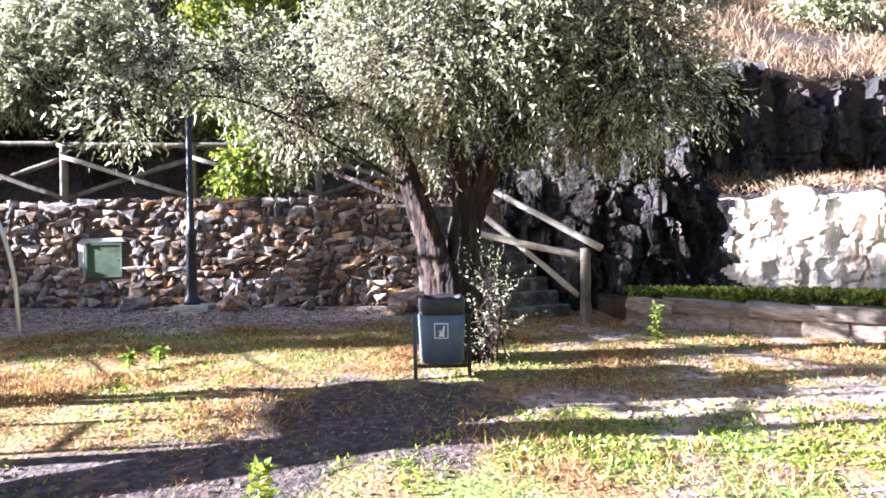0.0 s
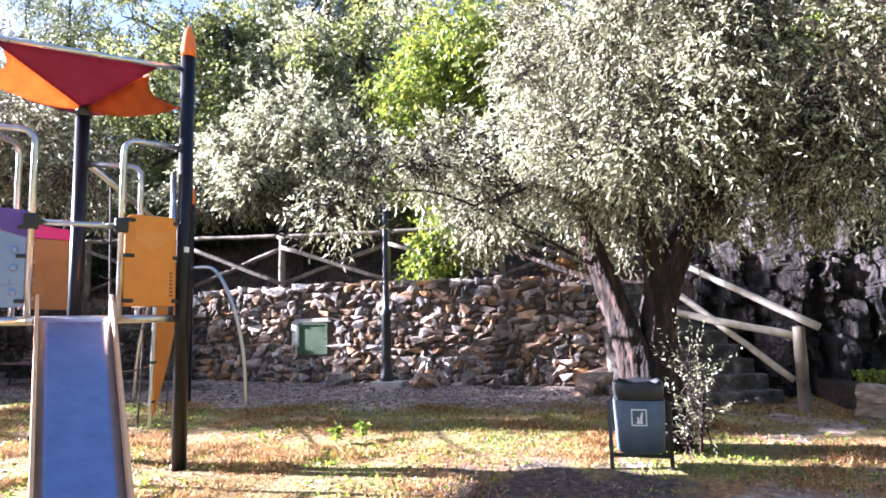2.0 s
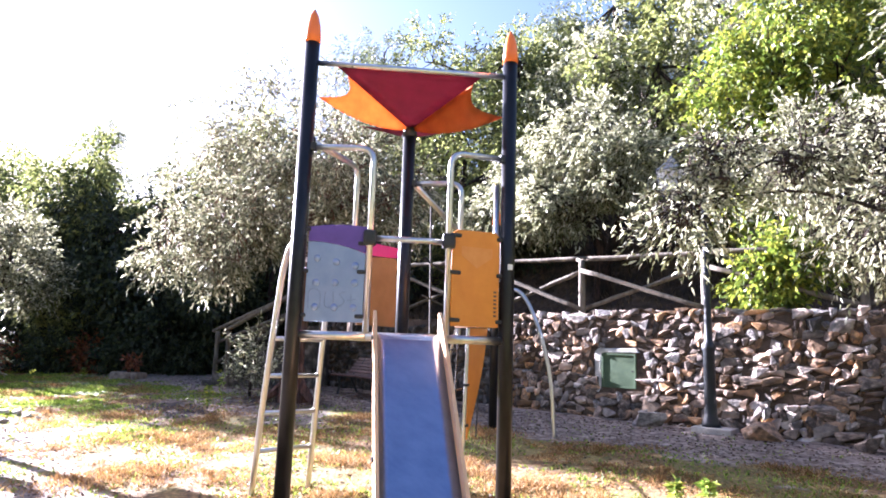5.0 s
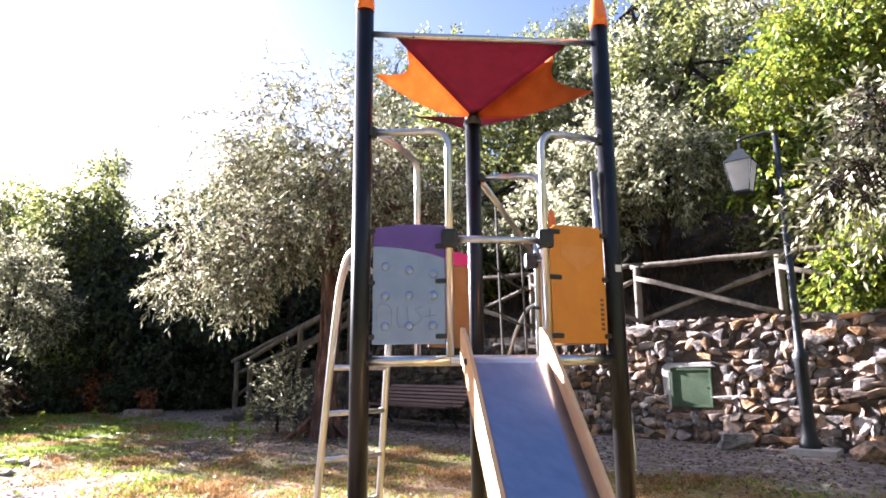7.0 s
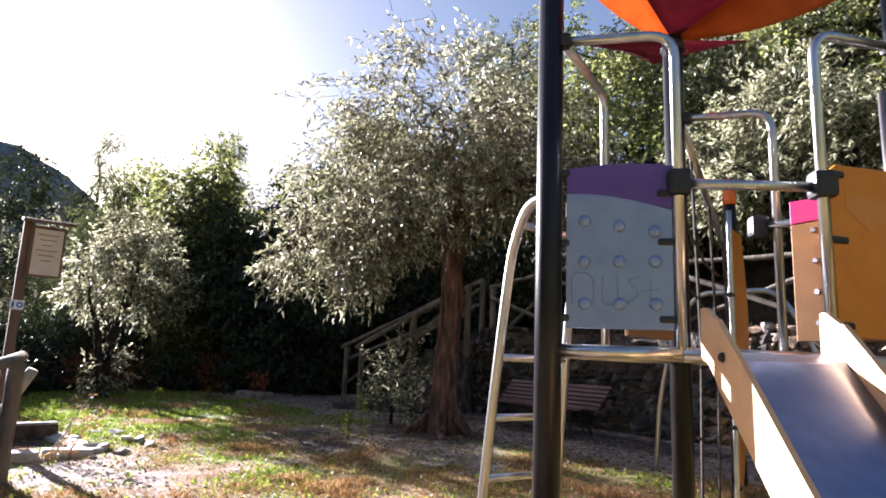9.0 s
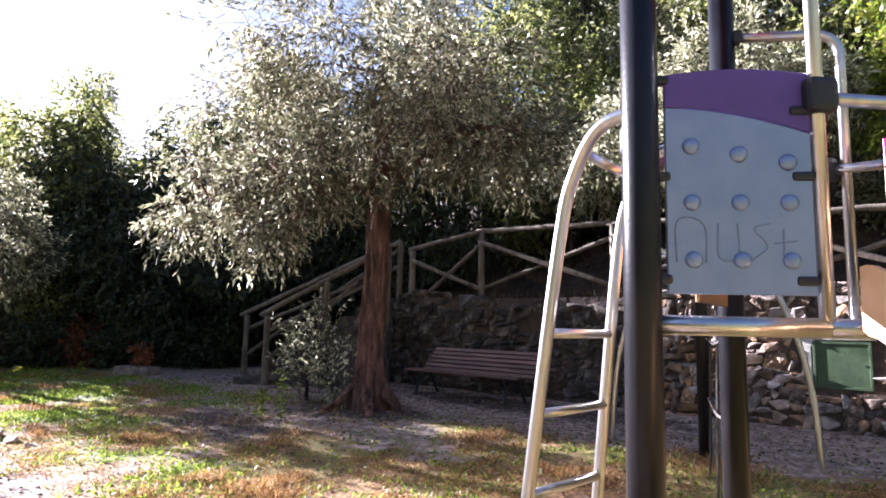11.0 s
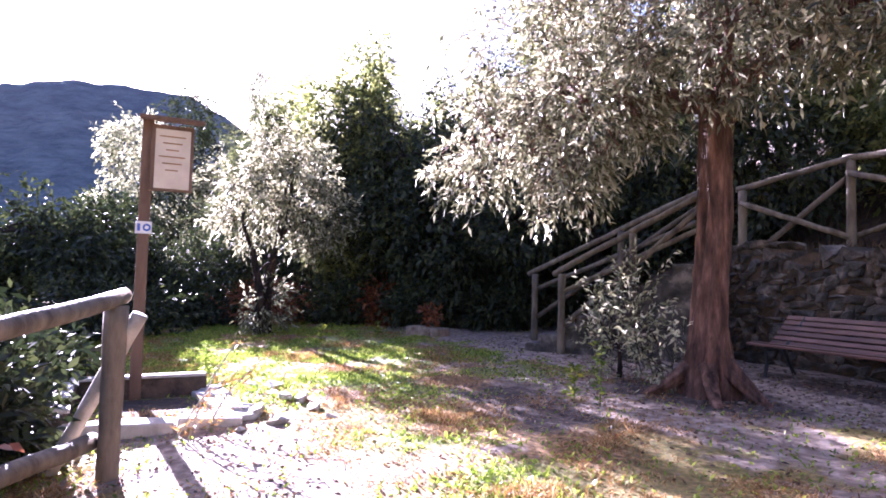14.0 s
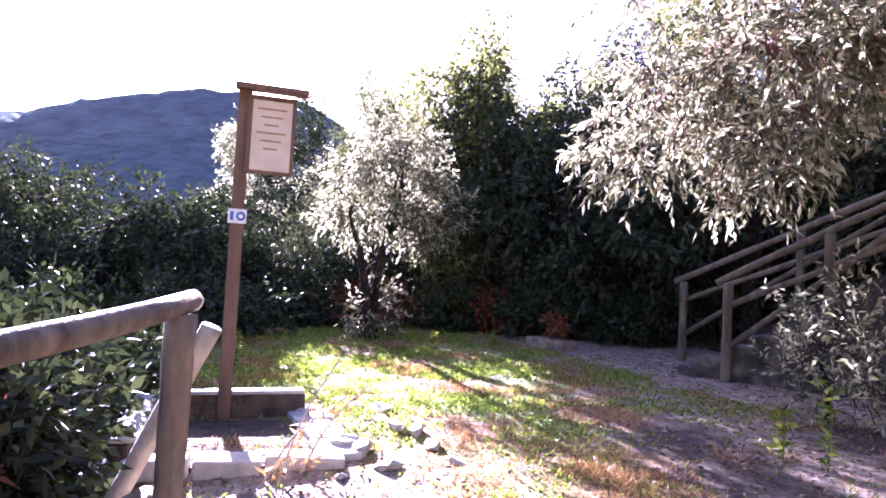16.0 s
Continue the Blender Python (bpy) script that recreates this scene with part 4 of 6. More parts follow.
# ---- bench ----
def bench():
    cx, cy, L = -10.48, 9.5, 2.36
    g = ground_z(cx, cy)
    m = pose(cx, cy, g, 0, 0, -5)
    t = empty("park_bench", cx, cy, g, "reddish-brown slatted wooden park bench, reclined back", "bench")
    prof = [(-0.42, 0.40, 4), (-0.34, 0.415, 2), (-0.26, 0.41, 0), (-0.18, 0.40, -4), (-0.10, 0.395, -4), (0.0, 0.41, 40), (0.06, 0.47, 48), (0.12, 0.535, 50), (0.18, 0.60, 52), (0.24, 0.665, 54), (0.295, 0.73, 56)]
    for y, z, a in prof:
        part("slat", boxed((L, 0.062, 0.028), m @ pose(0, y, z, a, 0, 0), 0.008), BENCH_WOOD, t)
    for s in (-1.0, 1.0):
        x = s * (L / 2 - 0.25)
        bm = bmesh.new()
        tube(bm, [m @ Vector(p) for p in ((x, -0.40, 0), (x, -0.36, 0.2), (x, -0.40, 0.375), (x, -0.08, 0.365), (x, 0.08, 0.46), (x, 0.31, 0.74))], 0.024, 8)
        tube(bm, [m @ Vector(p) for p in ((x, 0.12, 0), (x, 0.0, 0.2), (x, -0.08, 0.365))], 0.024, 8)
        part("leg", bm, LAMP_PAINT, t, "dark cast iron leg")


bench()


# ---- log fences ----
def log_rail(parent, a, b, r=0.045, seed=0, material=LOG, name="rail"):
    a, b = Vector(a), Vector(b)
    n = 7
    rng = random.Random(seed)
    pts = [a.lerp(b, i / n) + Vector((0, 0, 1)) * rng.uniform(-0.008, 0.008) for i in range(n + 1)]
    return part(name, tubed(pts, [r * rng.uniform(0.9, 1.08) for _ in pts], 10, 0.05, seed), material, parent, smooth=True)


def terrace_fence():
    posts = [(-0.2, 11.2), (-2.2, 11.1), (-4.38, 10.95), (-6.55, 10.8), (-8.71, 10.84), (-11.33, 10.8), (-12.68, 10.36)]
    tops = [3.2, 3.2, 3.2, 3.22, 3.31, 3.39, 3.07]
    foot = [2.1, 2.1, 2.1, 2.1, 2.1, 2.1, 1.75]
    t = empty("log_fence", -6.5, 10.8, 2.1, "weathered log fence with crossed rails on the terrace", "fence")
    for k, ((x, y), zt, zf) in enumerate(zip(posts, tops, foot)):
        log_rail(t, (x, y, zf - 0.15), (x, y, zt), 0.062, k, name="post")
    for k in range(len(posts) - 1):
        (x0, y0), (x1, y1) = posts[k], posts[k + 1]
        log_rail(t, (x0 + 0.1, y0, tops[k] + 0.03), (x1 - 0.1, y1, tops[k + 1] + 0.03), 0.045, 20 + k)
        log_rail(t, (x0, y0 - 0.05, foot[k] + 0.22), (x1, y1 - 0.05, tops[k + 1] - 0.18), 0.042, 40 + k)
        log_rail(t, (x0, y0 + 0.05, tops[k] - 0.18), (x1, y1 + 0.05, foot[k + 1] + 0.22), 0.042, 60 + k)


terrace_fence()


def west_steps():
    """Log steps that come down from the terrace's west end, with rails on both sides."""
    up, dn = Vector((-12.9, 9.85, 2.0)), Vector((-15.25, 8.6, 0.5))
    t = empty("west_steps", dn.x, dn.y, ground_z(dn.x, dn.y), "shaded stone steps with log edges down from the terrace", "steps")
    d = up - dn
    n = 9
    ang = math.degrees(math.atan2(d.y, d.x))
    for k in range(n):
        p = dn + d * ((k + 0.5) / n)
        h = p.z - 0.3
        part("step", boxed((0.42, 1.3, h), pose(p.x, p.y, p.z - h / 2, 0, 0, ang + 2 * math.sin(5 * k)), 0.03), SHADED_STONE, t)
    f = empty("log_handrail", -15, 8.6, 0.5, "weathered log handrails beside the shaded steps", "handrail")
    for off, lowp, topp in ((1, (-16.1, 8.95, 1.76), (-13.1, 10.45, 3.3)), (-1, (-14.35, 8.25, 1.74), (-12.4, 9.4, 3.0))):
        lo, hi = Vector(lowp), Vector(topp)
        for k in range(3):
            q = lo.lerp(hi, k / 2)
            zg = 0.5 + (q.z - lo.z) - 0.15 if k else ground_z(q.x, q.y) - 0.1
            log_rail(f, (q.x, q.y, zg), (q.x, q.y, q.z), 0.06, 80 + k, name="post")
        log_rail(f, lo + Vector((-0.15, -0.05, 0.0)), hi, 0.048, 90 + off)
        log_rail(f, (lo.x, lo.y, lo.z - 0.85), (hi.x, hi.y, hi.z - 0.15), 0.042, 95 + off)
        log_rail(f, (lo.x, lo.y, lo.z - 0.3), (hi.x, hi.y, hi.z - 0.5), 0.042, 97 + off)


west_steps()


def east_steps():
    up, dn = Vector((0.1, 10.6, 2.05)), Vector((1.25, 8.75, 0.35))
    t = empty("east_steps", dn.x, dn.y, ground_z(dn.x, dn.y), "rough stone steps climbing between wall and rock face", "steps")
    d = up - dn
    n = 9
    ang = math.degrees(math.atan2(d.y, d.x))
    for k in range(n):
        p = dn + d * ((k + 0.5) / n)
        z = 0.35 + 0.19 * (k + 1)
        part("step", boxed((0.34, 1.35, z - 0.1), pose(p.x, p.y, (z + 0.1) / 2, 0, 0, ang + 2 * math.sin(k * 3)), 0.03), SHADED_STONE, t)
    f = empty("step_handrail", 1.95, 8.45, ground_z(1.95, 8.45), "pale log handrail with crossed braces beside the steps", "handrail")
    log_rail(f, (1.93, 8.45, 0.2), (1.93, 8.45, 1.36), 0.07, 3, name="post")
    log_rail(f, (0.35, 10.0, 1.4), (0.35, 10.0, 2.6), 0.06, 4, name="post")
    log_rail(f, (2.12, 8.33, 1.36), (0.35, 9.9, 2.52), 0.045, 5, LOG_PALE)
    log_rail(f, (1.9, 8.48, 1.25), (0.4, 9.25, 1.62), 0.05, 6, LOG_PALE)
    log_rail(f, (1.85, 8.5, 0.72), (0.35, 9.4, 2.1), 0.045, 7, LOG_PALE)


east_steps()


# ---- green cabinet door in the wall ----
def wall_cabinet():
    x, y, z = -5.55, 10.25, 1.25
    t = empty("meter_cabinet", x, y, z - 0.35, "green metal meter cabinet with white plaster edge in the wall", "cabinet")
    part("plaster_edge", plate([(-0.42, -0.36), (-0.43, 0.3), (-0.36, 0.36), (0.3, 0.37), (0.36, 0.3), (-0.28, 0.29), (-0.32, 0.2), (-0.31, -0.3), (-0.36, -0.38)], 0.14, pose(x, y + 0.0, z), 0.01), PLASTER, t, "flaking white plaster")
    part("surround", boxed((0.72, 0.16, 0.66), pose(x, y + 0.05, z), 0.01), MORTAR, t)
    d = part("door", boxed((0.60, 0.03, 0.56), pose(x, y - 0.05, z), 0.005), GREEN_BOX, t, "dull green door")
    for q, w, h in ((-0.285, 0.03, 0.56), (0.285, 0.03, 0.56)):
        part("door_edge", boxed((w, 0.02, h), pose(x + q, y - 0.068, z), 0.004), GREEN_BOX, d)
    part("door_edge", boxed((0.54, 0.02, 0.03), pose(x, y - 0.068, z + 0.265), 0.004), GREEN_BOX, d)
    part("door_edge", boxed((0.54, 0.02, 0.03), pose(x, y - 0.068, z - 0.265), 0.004), GREEN_BOX, d)
    part("lock", tubed([(x + 0.24, y - 0.064, z), (x + 0.24, y - 0.08, z)], 0.015, 8), LAMP_PAINT, d)


wall_cabinet()


# ---- planter before the rock face ----
def rough_block(seed, material):
    """A unit block of roughly hewn stone with chipped, uneven edges."""
    rng = random.Random(seed)
    bm = bmesh.new()
    bmesh.ops.create_cube(bm, size=1.0)
    bmesh.ops.subdivide_edges(bm, edges=list(bm.edges), cuts=2, use_grid_fill=True)
    for v in bm.verts:
        corner = sum(abs(c) > 0.49 for c in v.co)
        v.co *= 1 - 0.05 * (corner - 1) - rng.uniform(0, 0.06) * (corner > 1)
        v.co += Vector((rng.uniform(-0.03, 0.03), rng.uniform(-0.05, 0.05), rng.uniform(-0.06, 0.06)))
    me = bpy.data.meshes.new("stone")
    bm.to_mesh(me)
    bm.free()
    me.materials.append(material)
    return me



def planter():
    t = empty("planter_wall", 4, 7.7, 0.3, "low stone planter kerb with soil before the rock face", "planter")
    a, b = Vector((2.55, 8.3)), Vector((9.5, 5.5))
    rng = random.Random(5)
    s = 0.0
    L = (b - a).length
    ang = math.degrees(math.atan2(b.y - a.y, b.x - a.x))
    k = 0
    kinds = [rough_block(71 + k, DARK_STONE) for k in range(9)]
    for row in range(2):
        s = rng.uniform(-0.2, 0)
        while s < L:
            w = rng.uniform(0.35, 0.8) if row == 0 else rng.uniform(0.45, 1.05)
            p = a + (b - a) * ((s + w / 2) / L)
            g = ground_z(p.x, p.y)
            o = new("stone", kinds[rng.randrange(9)])
            o.parent = t
            o.matrix_parent_inverse = t.matrix_basis.inverted()
            h = 0.30 if row == 0 else 0.16
            o.matrix_basis = pose(p.x, p.y + rng.uniform(-0.03, 0.03) - 0.03 * row, g + (0.06 if row == 0 else 0.27), rng.uniform(-5, 5), rng.gauss(0, 2.5), ang + rng.uniform(-4, 4)) @ Matrix.Diagonal((w * 1.16, 0.34 + 0.06 * row, h * rng.uniform(0.95, 1.2), 1))
            s += w * 0.93
    bm = bmesh.new()
    vs = [bm.verts.new(p) for p in ((2.5, 8.45, 0.66), (9.6, 5.6, 0.60), (11, 9.6, 0.62), (2.3, 9.6, 0.66), (2.5, 8.45, 0.1), (9.6, 5.6, 0.1), (11, 9.6, 0.1), (2.3, 9.6, 0.1))]
    for q in ((0, 1, 2, 3), (0, 4, 5, 1), (1, 5, 6, 2), (2, 6, 7, 3), (3, 7, 4, 0), (7, 6, 5, 4)):
        bm.faces.new([vs[i] for i in q])
    part("soil", bm, HILL, t, "dark planter soil")


planter()


# ---- sign post, handrail and stone pit by the path's west side ----
def sign_post():
    x, y = -13.85, 2.15
    g = ground_z(x, y)
    t = empty("sign_post", x, y, g, "brown wooden trail post with roofed notice board", "sign post")
    part("post", boxed((0.12, 0.12, 3.22), pose(x, y, g + 1.49), 0.012), SIGN_WOOD, t)
    b = part("board", boxed((0.05, 0.44, 0.74), pose(x + 0.09, y + 0.25, g + 2.66), 0.008), SIGN_WOOD, t)
    part("notice", boxed((0.01, 0.36, 0.66), pose(x + 0.121, y + 0.255, g + 2.65), 0.002), PAPER, b, "pale notice sheet")
    for k in range(6):
        part("lettering", boxed((0.004, 0.27 - 0.07 * (k % 3), 0.014), pose(x + 0.1275, y + 0.25, g + 2.90 - 0.075 * k), 0.0005), BROWNPANEL, b, "line of faded lettering")
    part("roof", boxed((0.34, 0.66, 0.05), pose(x + 0.08, y + 0.24, g + 3.10, 0, 10, 0), 0.01), SIGN_WOOD, t)
    s = part("waymark", boxed((0.012, 0.165, 0.135), pose(x + 0.068, y, g + 1.88), 0.003), WHITE, t, "white waymark plate")
    part("waymark_disc", tubed([(x + 0.0745, y + 0.032, g + 1.88), (x + 0.079, y + 0.032, g + 1.88)], 0.042, 18), BLUE, s, "blue disc")
    part("waymark_ring", tubed([(x + 0.0795, y + 0.032, g + 1.88), (x + 0.082, y + 0.032, g + 1.88)], 0.02, 14), WHITE, s)
    part("waymark_bar", boxed((0.004, 0.03, 0.08), pose(x + 0.077, y - 0.048, g + 1.88), 0.001), BLUE, s)


sign_post()


def path_handrail():
    t = empty("path_handrail", -10.4, 1.8, ground_z(-10.4, 1.8), "grey weathered log handrail with slanting brace", "handrail")
    a, b = Vector((-9.78, 1.42, 0)), Vector((-11.1, 1.98, 0))
    za, zb = ground_z(a.x, a.y), ground_z(b.x, b.y)
    p = log_rail(t, (a.x, a.y, za - 0.3), (a.x, a.y, za + 0.98), 0.07, 1, name="post")
    part("mark_band", tubed([(a.x, a.y, za + 0.34), (a.x, a.y, za + 0.50)], 0.078, 14), WHITE, p, "white waymark band")
    part("mark_stripe", tubed([(a.x, a.y, za + 0.39), (a.x, a.y, za + 0.435)], 0.0795, 14), RED, p, "red waymark stripe")
    log_rail(t, (b.x, b.y, zb - 0.3), (b.x, b.y, zb + 1.18), 0.075, 2, name="post")
    d = (b - a).normalized()
    log_rail(t, (a - d * 1.3) + Vector((0, 0, za + 1.0)), b + d * 0.12 + Vector((0, 0, zb + 1.24)), 0.06, 3)
    log_rail(t, b + Vector((0.0, 0.15, zb + 1.12)), Vector((-11.42, 1.56, zb - 0.12)), 0.055, 4, LOG_PALE, name="brace")
    log_rail(t, (a.x + 1.2, a.y - 0.5, za + 0.5), (b.x - 0.1, b.y - 0.1, zb + 0.24), 0.06, 5)
    far = Vector((-14.6, 1.0, 0))
    log_rail(t, (far.x, far.y, 0.0), (far.x, far.y, 1.1), 0.07, 7, name="post")


path_handrail()


def stone_pit():
    cx, cy = -13.0, 2.35
    g = ground_z(cx, cy)
    t = empty("stone_pit", cx, cy, g, "low open stone-edged pit with pale broken slabs", "stone pit")
    sides = [((-12.3, 1.55), (-12.3, 3.05), 0.24, 0.15), ((-12.3, 3.0), (-13.9, 2.9), 0.34, 0.13), ((-13.9, 2.9), (-13.9, 1.5), 0.12, 0.27), ((-13.9, 1.5), (-12.3, 1.55), 0.12, 0.24)]
    rng1 = random.Random(31)
    for k, (a, b, w, h) in enumerate(sides):
        L = math.dist(a, b)
        m = facing(a, b, g)
        cuts = [0.0, rng1.uniform(0.3, 0.42), rng1.uniform(0.6, 0.72), 1.0] if k < 2 else [0.0, 1.0]
        for c0, c1 in zip(cuts, cuts[1:]):
            # The last two sides take dark earth to stand for shade inside the pit.
            part("slab", boxed((L * (c1 - c0) - 0.03, w * rng1.uniform(0.8, 1.1), h), m @ pose(L * (c0 + c1) / 2, rng1.uniform(-0.03, 0.03), h / 2 - 0.05, rng1.uniform(-3, 3), rng1.uniform(-3, 3), rng1.uniform(-4, 4)), 0.022), CONCRETE if k in (0, 1) else MORTAR, t, "" if k in (0, 1) else "pit side toned dark for the shade inside")
            if k > 1:
                part("cap", boxed((L - 0.06, w + 0.06, 0.035), m @ pose(L / 2, 0, h - 0.03, 1, 0.5, 1), 0.012), CONCRETE, t, "thin pale capping stone")
    # Dark floor colour stands in for the unlit depth.
    part("bottom", boxed((1.4, 1.0, 0.04), pose(cx, cy, g + 0.0)), HILL, t)
    rng = random.Random(3)
    stones = stone_meshes(5, 12, CONCRETE)
    for k in range(14):
        x, y = cx + rng.uniform(-1.8, 1.4), cy + rng.uniform(0.55, 1.5)
        s = rng.uniform(0.08, 0.22)
        o = tagged(new("loose_stone", stones[k % 5]), "pale loose stone lying in the grass", "stone", "loose stones by the pit")
        o.matrix_basis = pose(x, y, ground_z(x, y) + s * 0.12, rng.uniform(-8, 8), rng.uniform(-8, 8), rng.uniform(0, 360)) @ Matrix.Diagonal((s * 1.5, s, s * 0.5, 1))


stone_pit()


def flower_pot():
    x, y = -17.9, 7.55
    g = ground_z(x, y)
    t = empty("flower_bed_trough", x, y, g, "low stone trough with a small rust-leaved plant", "planter")
    part("trough", boxed((0.9, 0.4, 0.28), pose(x, y, g + 0.04, 0, 0, 20), 0.05), DARK_STONE, t)
    rng = np.random.default_rng(8)
    pos, dirs, *_ = sprays([(x + 0.2, y, g + 0.42, 0.12, 0.12, 0.2)], 40, 8, 0.15, rng, 0.1)
    link_part("plant", leaves_mesh("plant", pos, dirs, 0.09, 0.02, RUST, rng), t, "rust-coloured leaves")


flower_pot()


# ---- trees ----
def olives():
    g = ground_z(0.1, 6.35)
    tree("olive_tree", (0.1, 6.35, g),
         [([(0.08, 6.30, g - 0.15), (0.03, 6.32, g + 0.5), (-0.05, 6.35, g + 1.0), (-0.19, 6.35, g + 1.45), (-0.38, 6.3, g + 2.0), (-0.5, 6.3, g + 2.4)], [0.22, 0.165, 0.15, 0.12, 0.085, 0.05]),
          ([(0.24, 6.42, g - 0.15), (0.24, 6.42, g + 0.6), (0.22, 6.45, g + 1.2), (0.36, 6.45, g + 1.75), (0.7, 6.45, g + 2.4)], [0.23, 0.17, 0.16, 0.14, 0.09]),
          ([(-0.25, 6.36, g + 1.6), (-0.8, 6.5, g + 1.82), (-1.4, 6.8, g + 2.1), (-2.1, 7.0, g + 2.5)], [0.034, 0.024, 0.018, 0.012]),
          ([(-0.3, 6.32, g + 1.75), (-1.1, 5.95, g + 2.2), (-1.8, 5.55, g + 2.5), (-2.4, 5.15, g + 2.45)], [0.020, 0.014, 0.010, 0.006]),
          ([(0.18, 6.32, g - 0.1), (0.17, 6.32, g + 0.7), (0.22, 6.36, g + 1.3), (0.2, 6.4, g + 2.0), (0.1, 6.5, g + 2.8)], [0.17, 0.12, 0.11, 0.09, 0.06])],
         [(0.0, 6.4, 4.15, 1.15, 1.2, 1.15), (1.2, 6.4, 3.75, 1.25, 1.3, 1.15), (0.4, 6.2, 3.05, 1.15, 1.0, 0.75), (1.95, 6.4, 3.05, 0.75, 0.9, 0.75), (0.7, 6.5, 4.7, 1.1, 1.1, 0.9), (-0.45, 6.3, 3.2, 0.55, 0.8, 0.6),
          (-1.5, 7.1, 3.4, 0.65, 0.6, 0.55), (-2.1, 7.3, 3.6, 0.6, 0.6, 0.5), (-1.65, 7.0, 2.75, 0.42, 0.45, 0.36), (-2.55, 5.05, 2.62, 0.3, 0.3, 0.2), (-2.4, 5.3, 3.05, 0.32, 0.3, 0.24), (-1.2, 5.9, 2.75, 0.3, 0.3, 0.2), (-1.9, 5.6, 3.0, 0.26, 0.26, 0.2)],
         12500, "grey-green olive tree with a split gnarled trunk", seed=11, length=0.058, width=0.0095, shell=0.42, group="olive trees")
    g = ground_z(-11.05, 7.75)
    tree("olive_tree", (-11.05, 7.75, g),
         [([(-11.0, 7.72, g - 0.15), (-11.02, 7.74, g + 0.8), (-10.98, 7.76, g + 1.8), (-11.02, 7.78, g + 3.5)], [0.27, 0.165, 0.15, 0.14]),
          ([(-10.95, 7.6, g + 0.32), (-10.78, 7.45, g + 0.12), (-10.55, 7.3, g - 0.06)], [0.085, 0.065, 0.04]),
          ([(-11.15, 7.55, g + 0.3), (-11.3, 7.35, g + 0.1), (-11.5, 7.2, g - 0.06)], [0.08, 0.06, 0.035]),
          ([(-10.85, 7.75, g + 0.35), (-10.6, 7.8, g + 0.12), (-10.35, 7.82, g - 0.06)], [0.09, 0.07, 0.04]),
          ([(-11.15, 7.7, g - 0.15), (-11.14, 7.7, g + 0.7), (-11.08, 7.74, g + 1.8), (-11.08, 7.78, g + 3.3)], [0.25, 0.12, 0.11, 0.10]),
          ([(-11.02, 7.78, g + 3.2), (-11.9, 7.35, g + 3.45), (-12.9, 6.8, g + 3.7)], [0.12, 0.10, 0.06]),
          ([(-11.02, 7.78, g + 3.2), (-10.4, 7.8, g + 3.5), (-9.5, 7.9, g + 3.9)], [0.11, 0.09, 0.05]),
          ([(-11.02, 7.78, g + 3.2), (-11.0, 7.8, g + 3.9), (-11.2, 7.7, g + 4.7)], [0.15, 0.12, 0.06])],
         [(-11.2, 7.6, 5.5, 1.9, 1.8, 1.3), (-12.7, 6.9, 4.5, 1.5, 1.4, 1.1), (-9.5, 7.8, 4.8, 1.4, 1.4, 0.95), (-13.3, 6.3, 3.35, 0.95, 1.0, 0.7), (-11.9, 6.7, 3.7, 1.0, 0.8, 0.9), (-9.0, 8.2, 4.0, 0.9, 1.0, 0.5), (-12.3, 6.7, 2.9, 0.6, 0.5, 0.5), (-10.4, 7.2, 4.2, 1.1, 0.9, 0.7)],
         4500, "old olive tree with straight furrowed trunk and spreading crown", seed=21, bark=RED_BARK, leaf=OLIVE_DRY, length=0.105, width=0.0165, group="olive trees", limb=0.06)
    g = ground_z(-20.0, 4.6)
    tree("olive_tree", (-20.0, 4.6, g),
         [([(-20.0, 4.62, g - 0.1), (-19.95, 4.65, g + 0.8), (-20.0, 4.8, g + 1.7)], [0.16, 0.11, 0.08]), ([(-19.9, 4.55, g - 0.1), (-19.8, 4.5, g + 0.8), (-19.7, 4.3, g + 1.8)], [0.12, 0.08, 0.06])],
         [(-20.0, 5.0, 3.6, 0.95, 1.0, 1.0), (-19.9, 5.7, 2.9, 0.75, 0.75, 0.8), (-19.9, 4.2, 3.1, 0.7, 0.75, 0.85), (-20.0, 5.0, 4.4, 0.65, 0.7, 0.55), (-19.8, 4.6, 0.9, 0.45, 0.45, 0.55)],
         1250, "small olive tree with a loose silvery crown", seed=31, leaf=OLIVE_DRY, length=0.115, width=0.019, group="olive trees", limb=0.04)
    z = hill_z(-7.4, 13.2)
    tree("olive_tree", (-7.4, 13.2, z),
         [([(-7.4, 13.2, z - 0.3), (-7.3, 13.1, z + 0.9), (-7.5, 13.0, z + 1.7)], [0.2, 0.14, 0.1]), ([(-7.3, 13.1, z + 0.5), (-6.9, 13.0, z + 1.3), (-6.6, 12.8, z + 2.0)], [0.12, 0.09, 0.06])],
         [(-7.5, 13.0, 6.1, 1.3, 1.2, 1.1), (-8.8, 12.9, 5.5, 1.2, 1.1, 0.9), (-6.4, 12.7, 5.4, 1.0, 1.0, 0.85), (-9.5, 12.4, 4.7, 0.9, 0.8, 0.6), (-7.9, 12.2, 4.7, 0.9, 0.8, 0.6)],
         4200, "silvery olive tree on the terrace", seed=41, length=0.12, width=0.019, group="olive trees")
    z = hill_z(-4.2, 13.6)
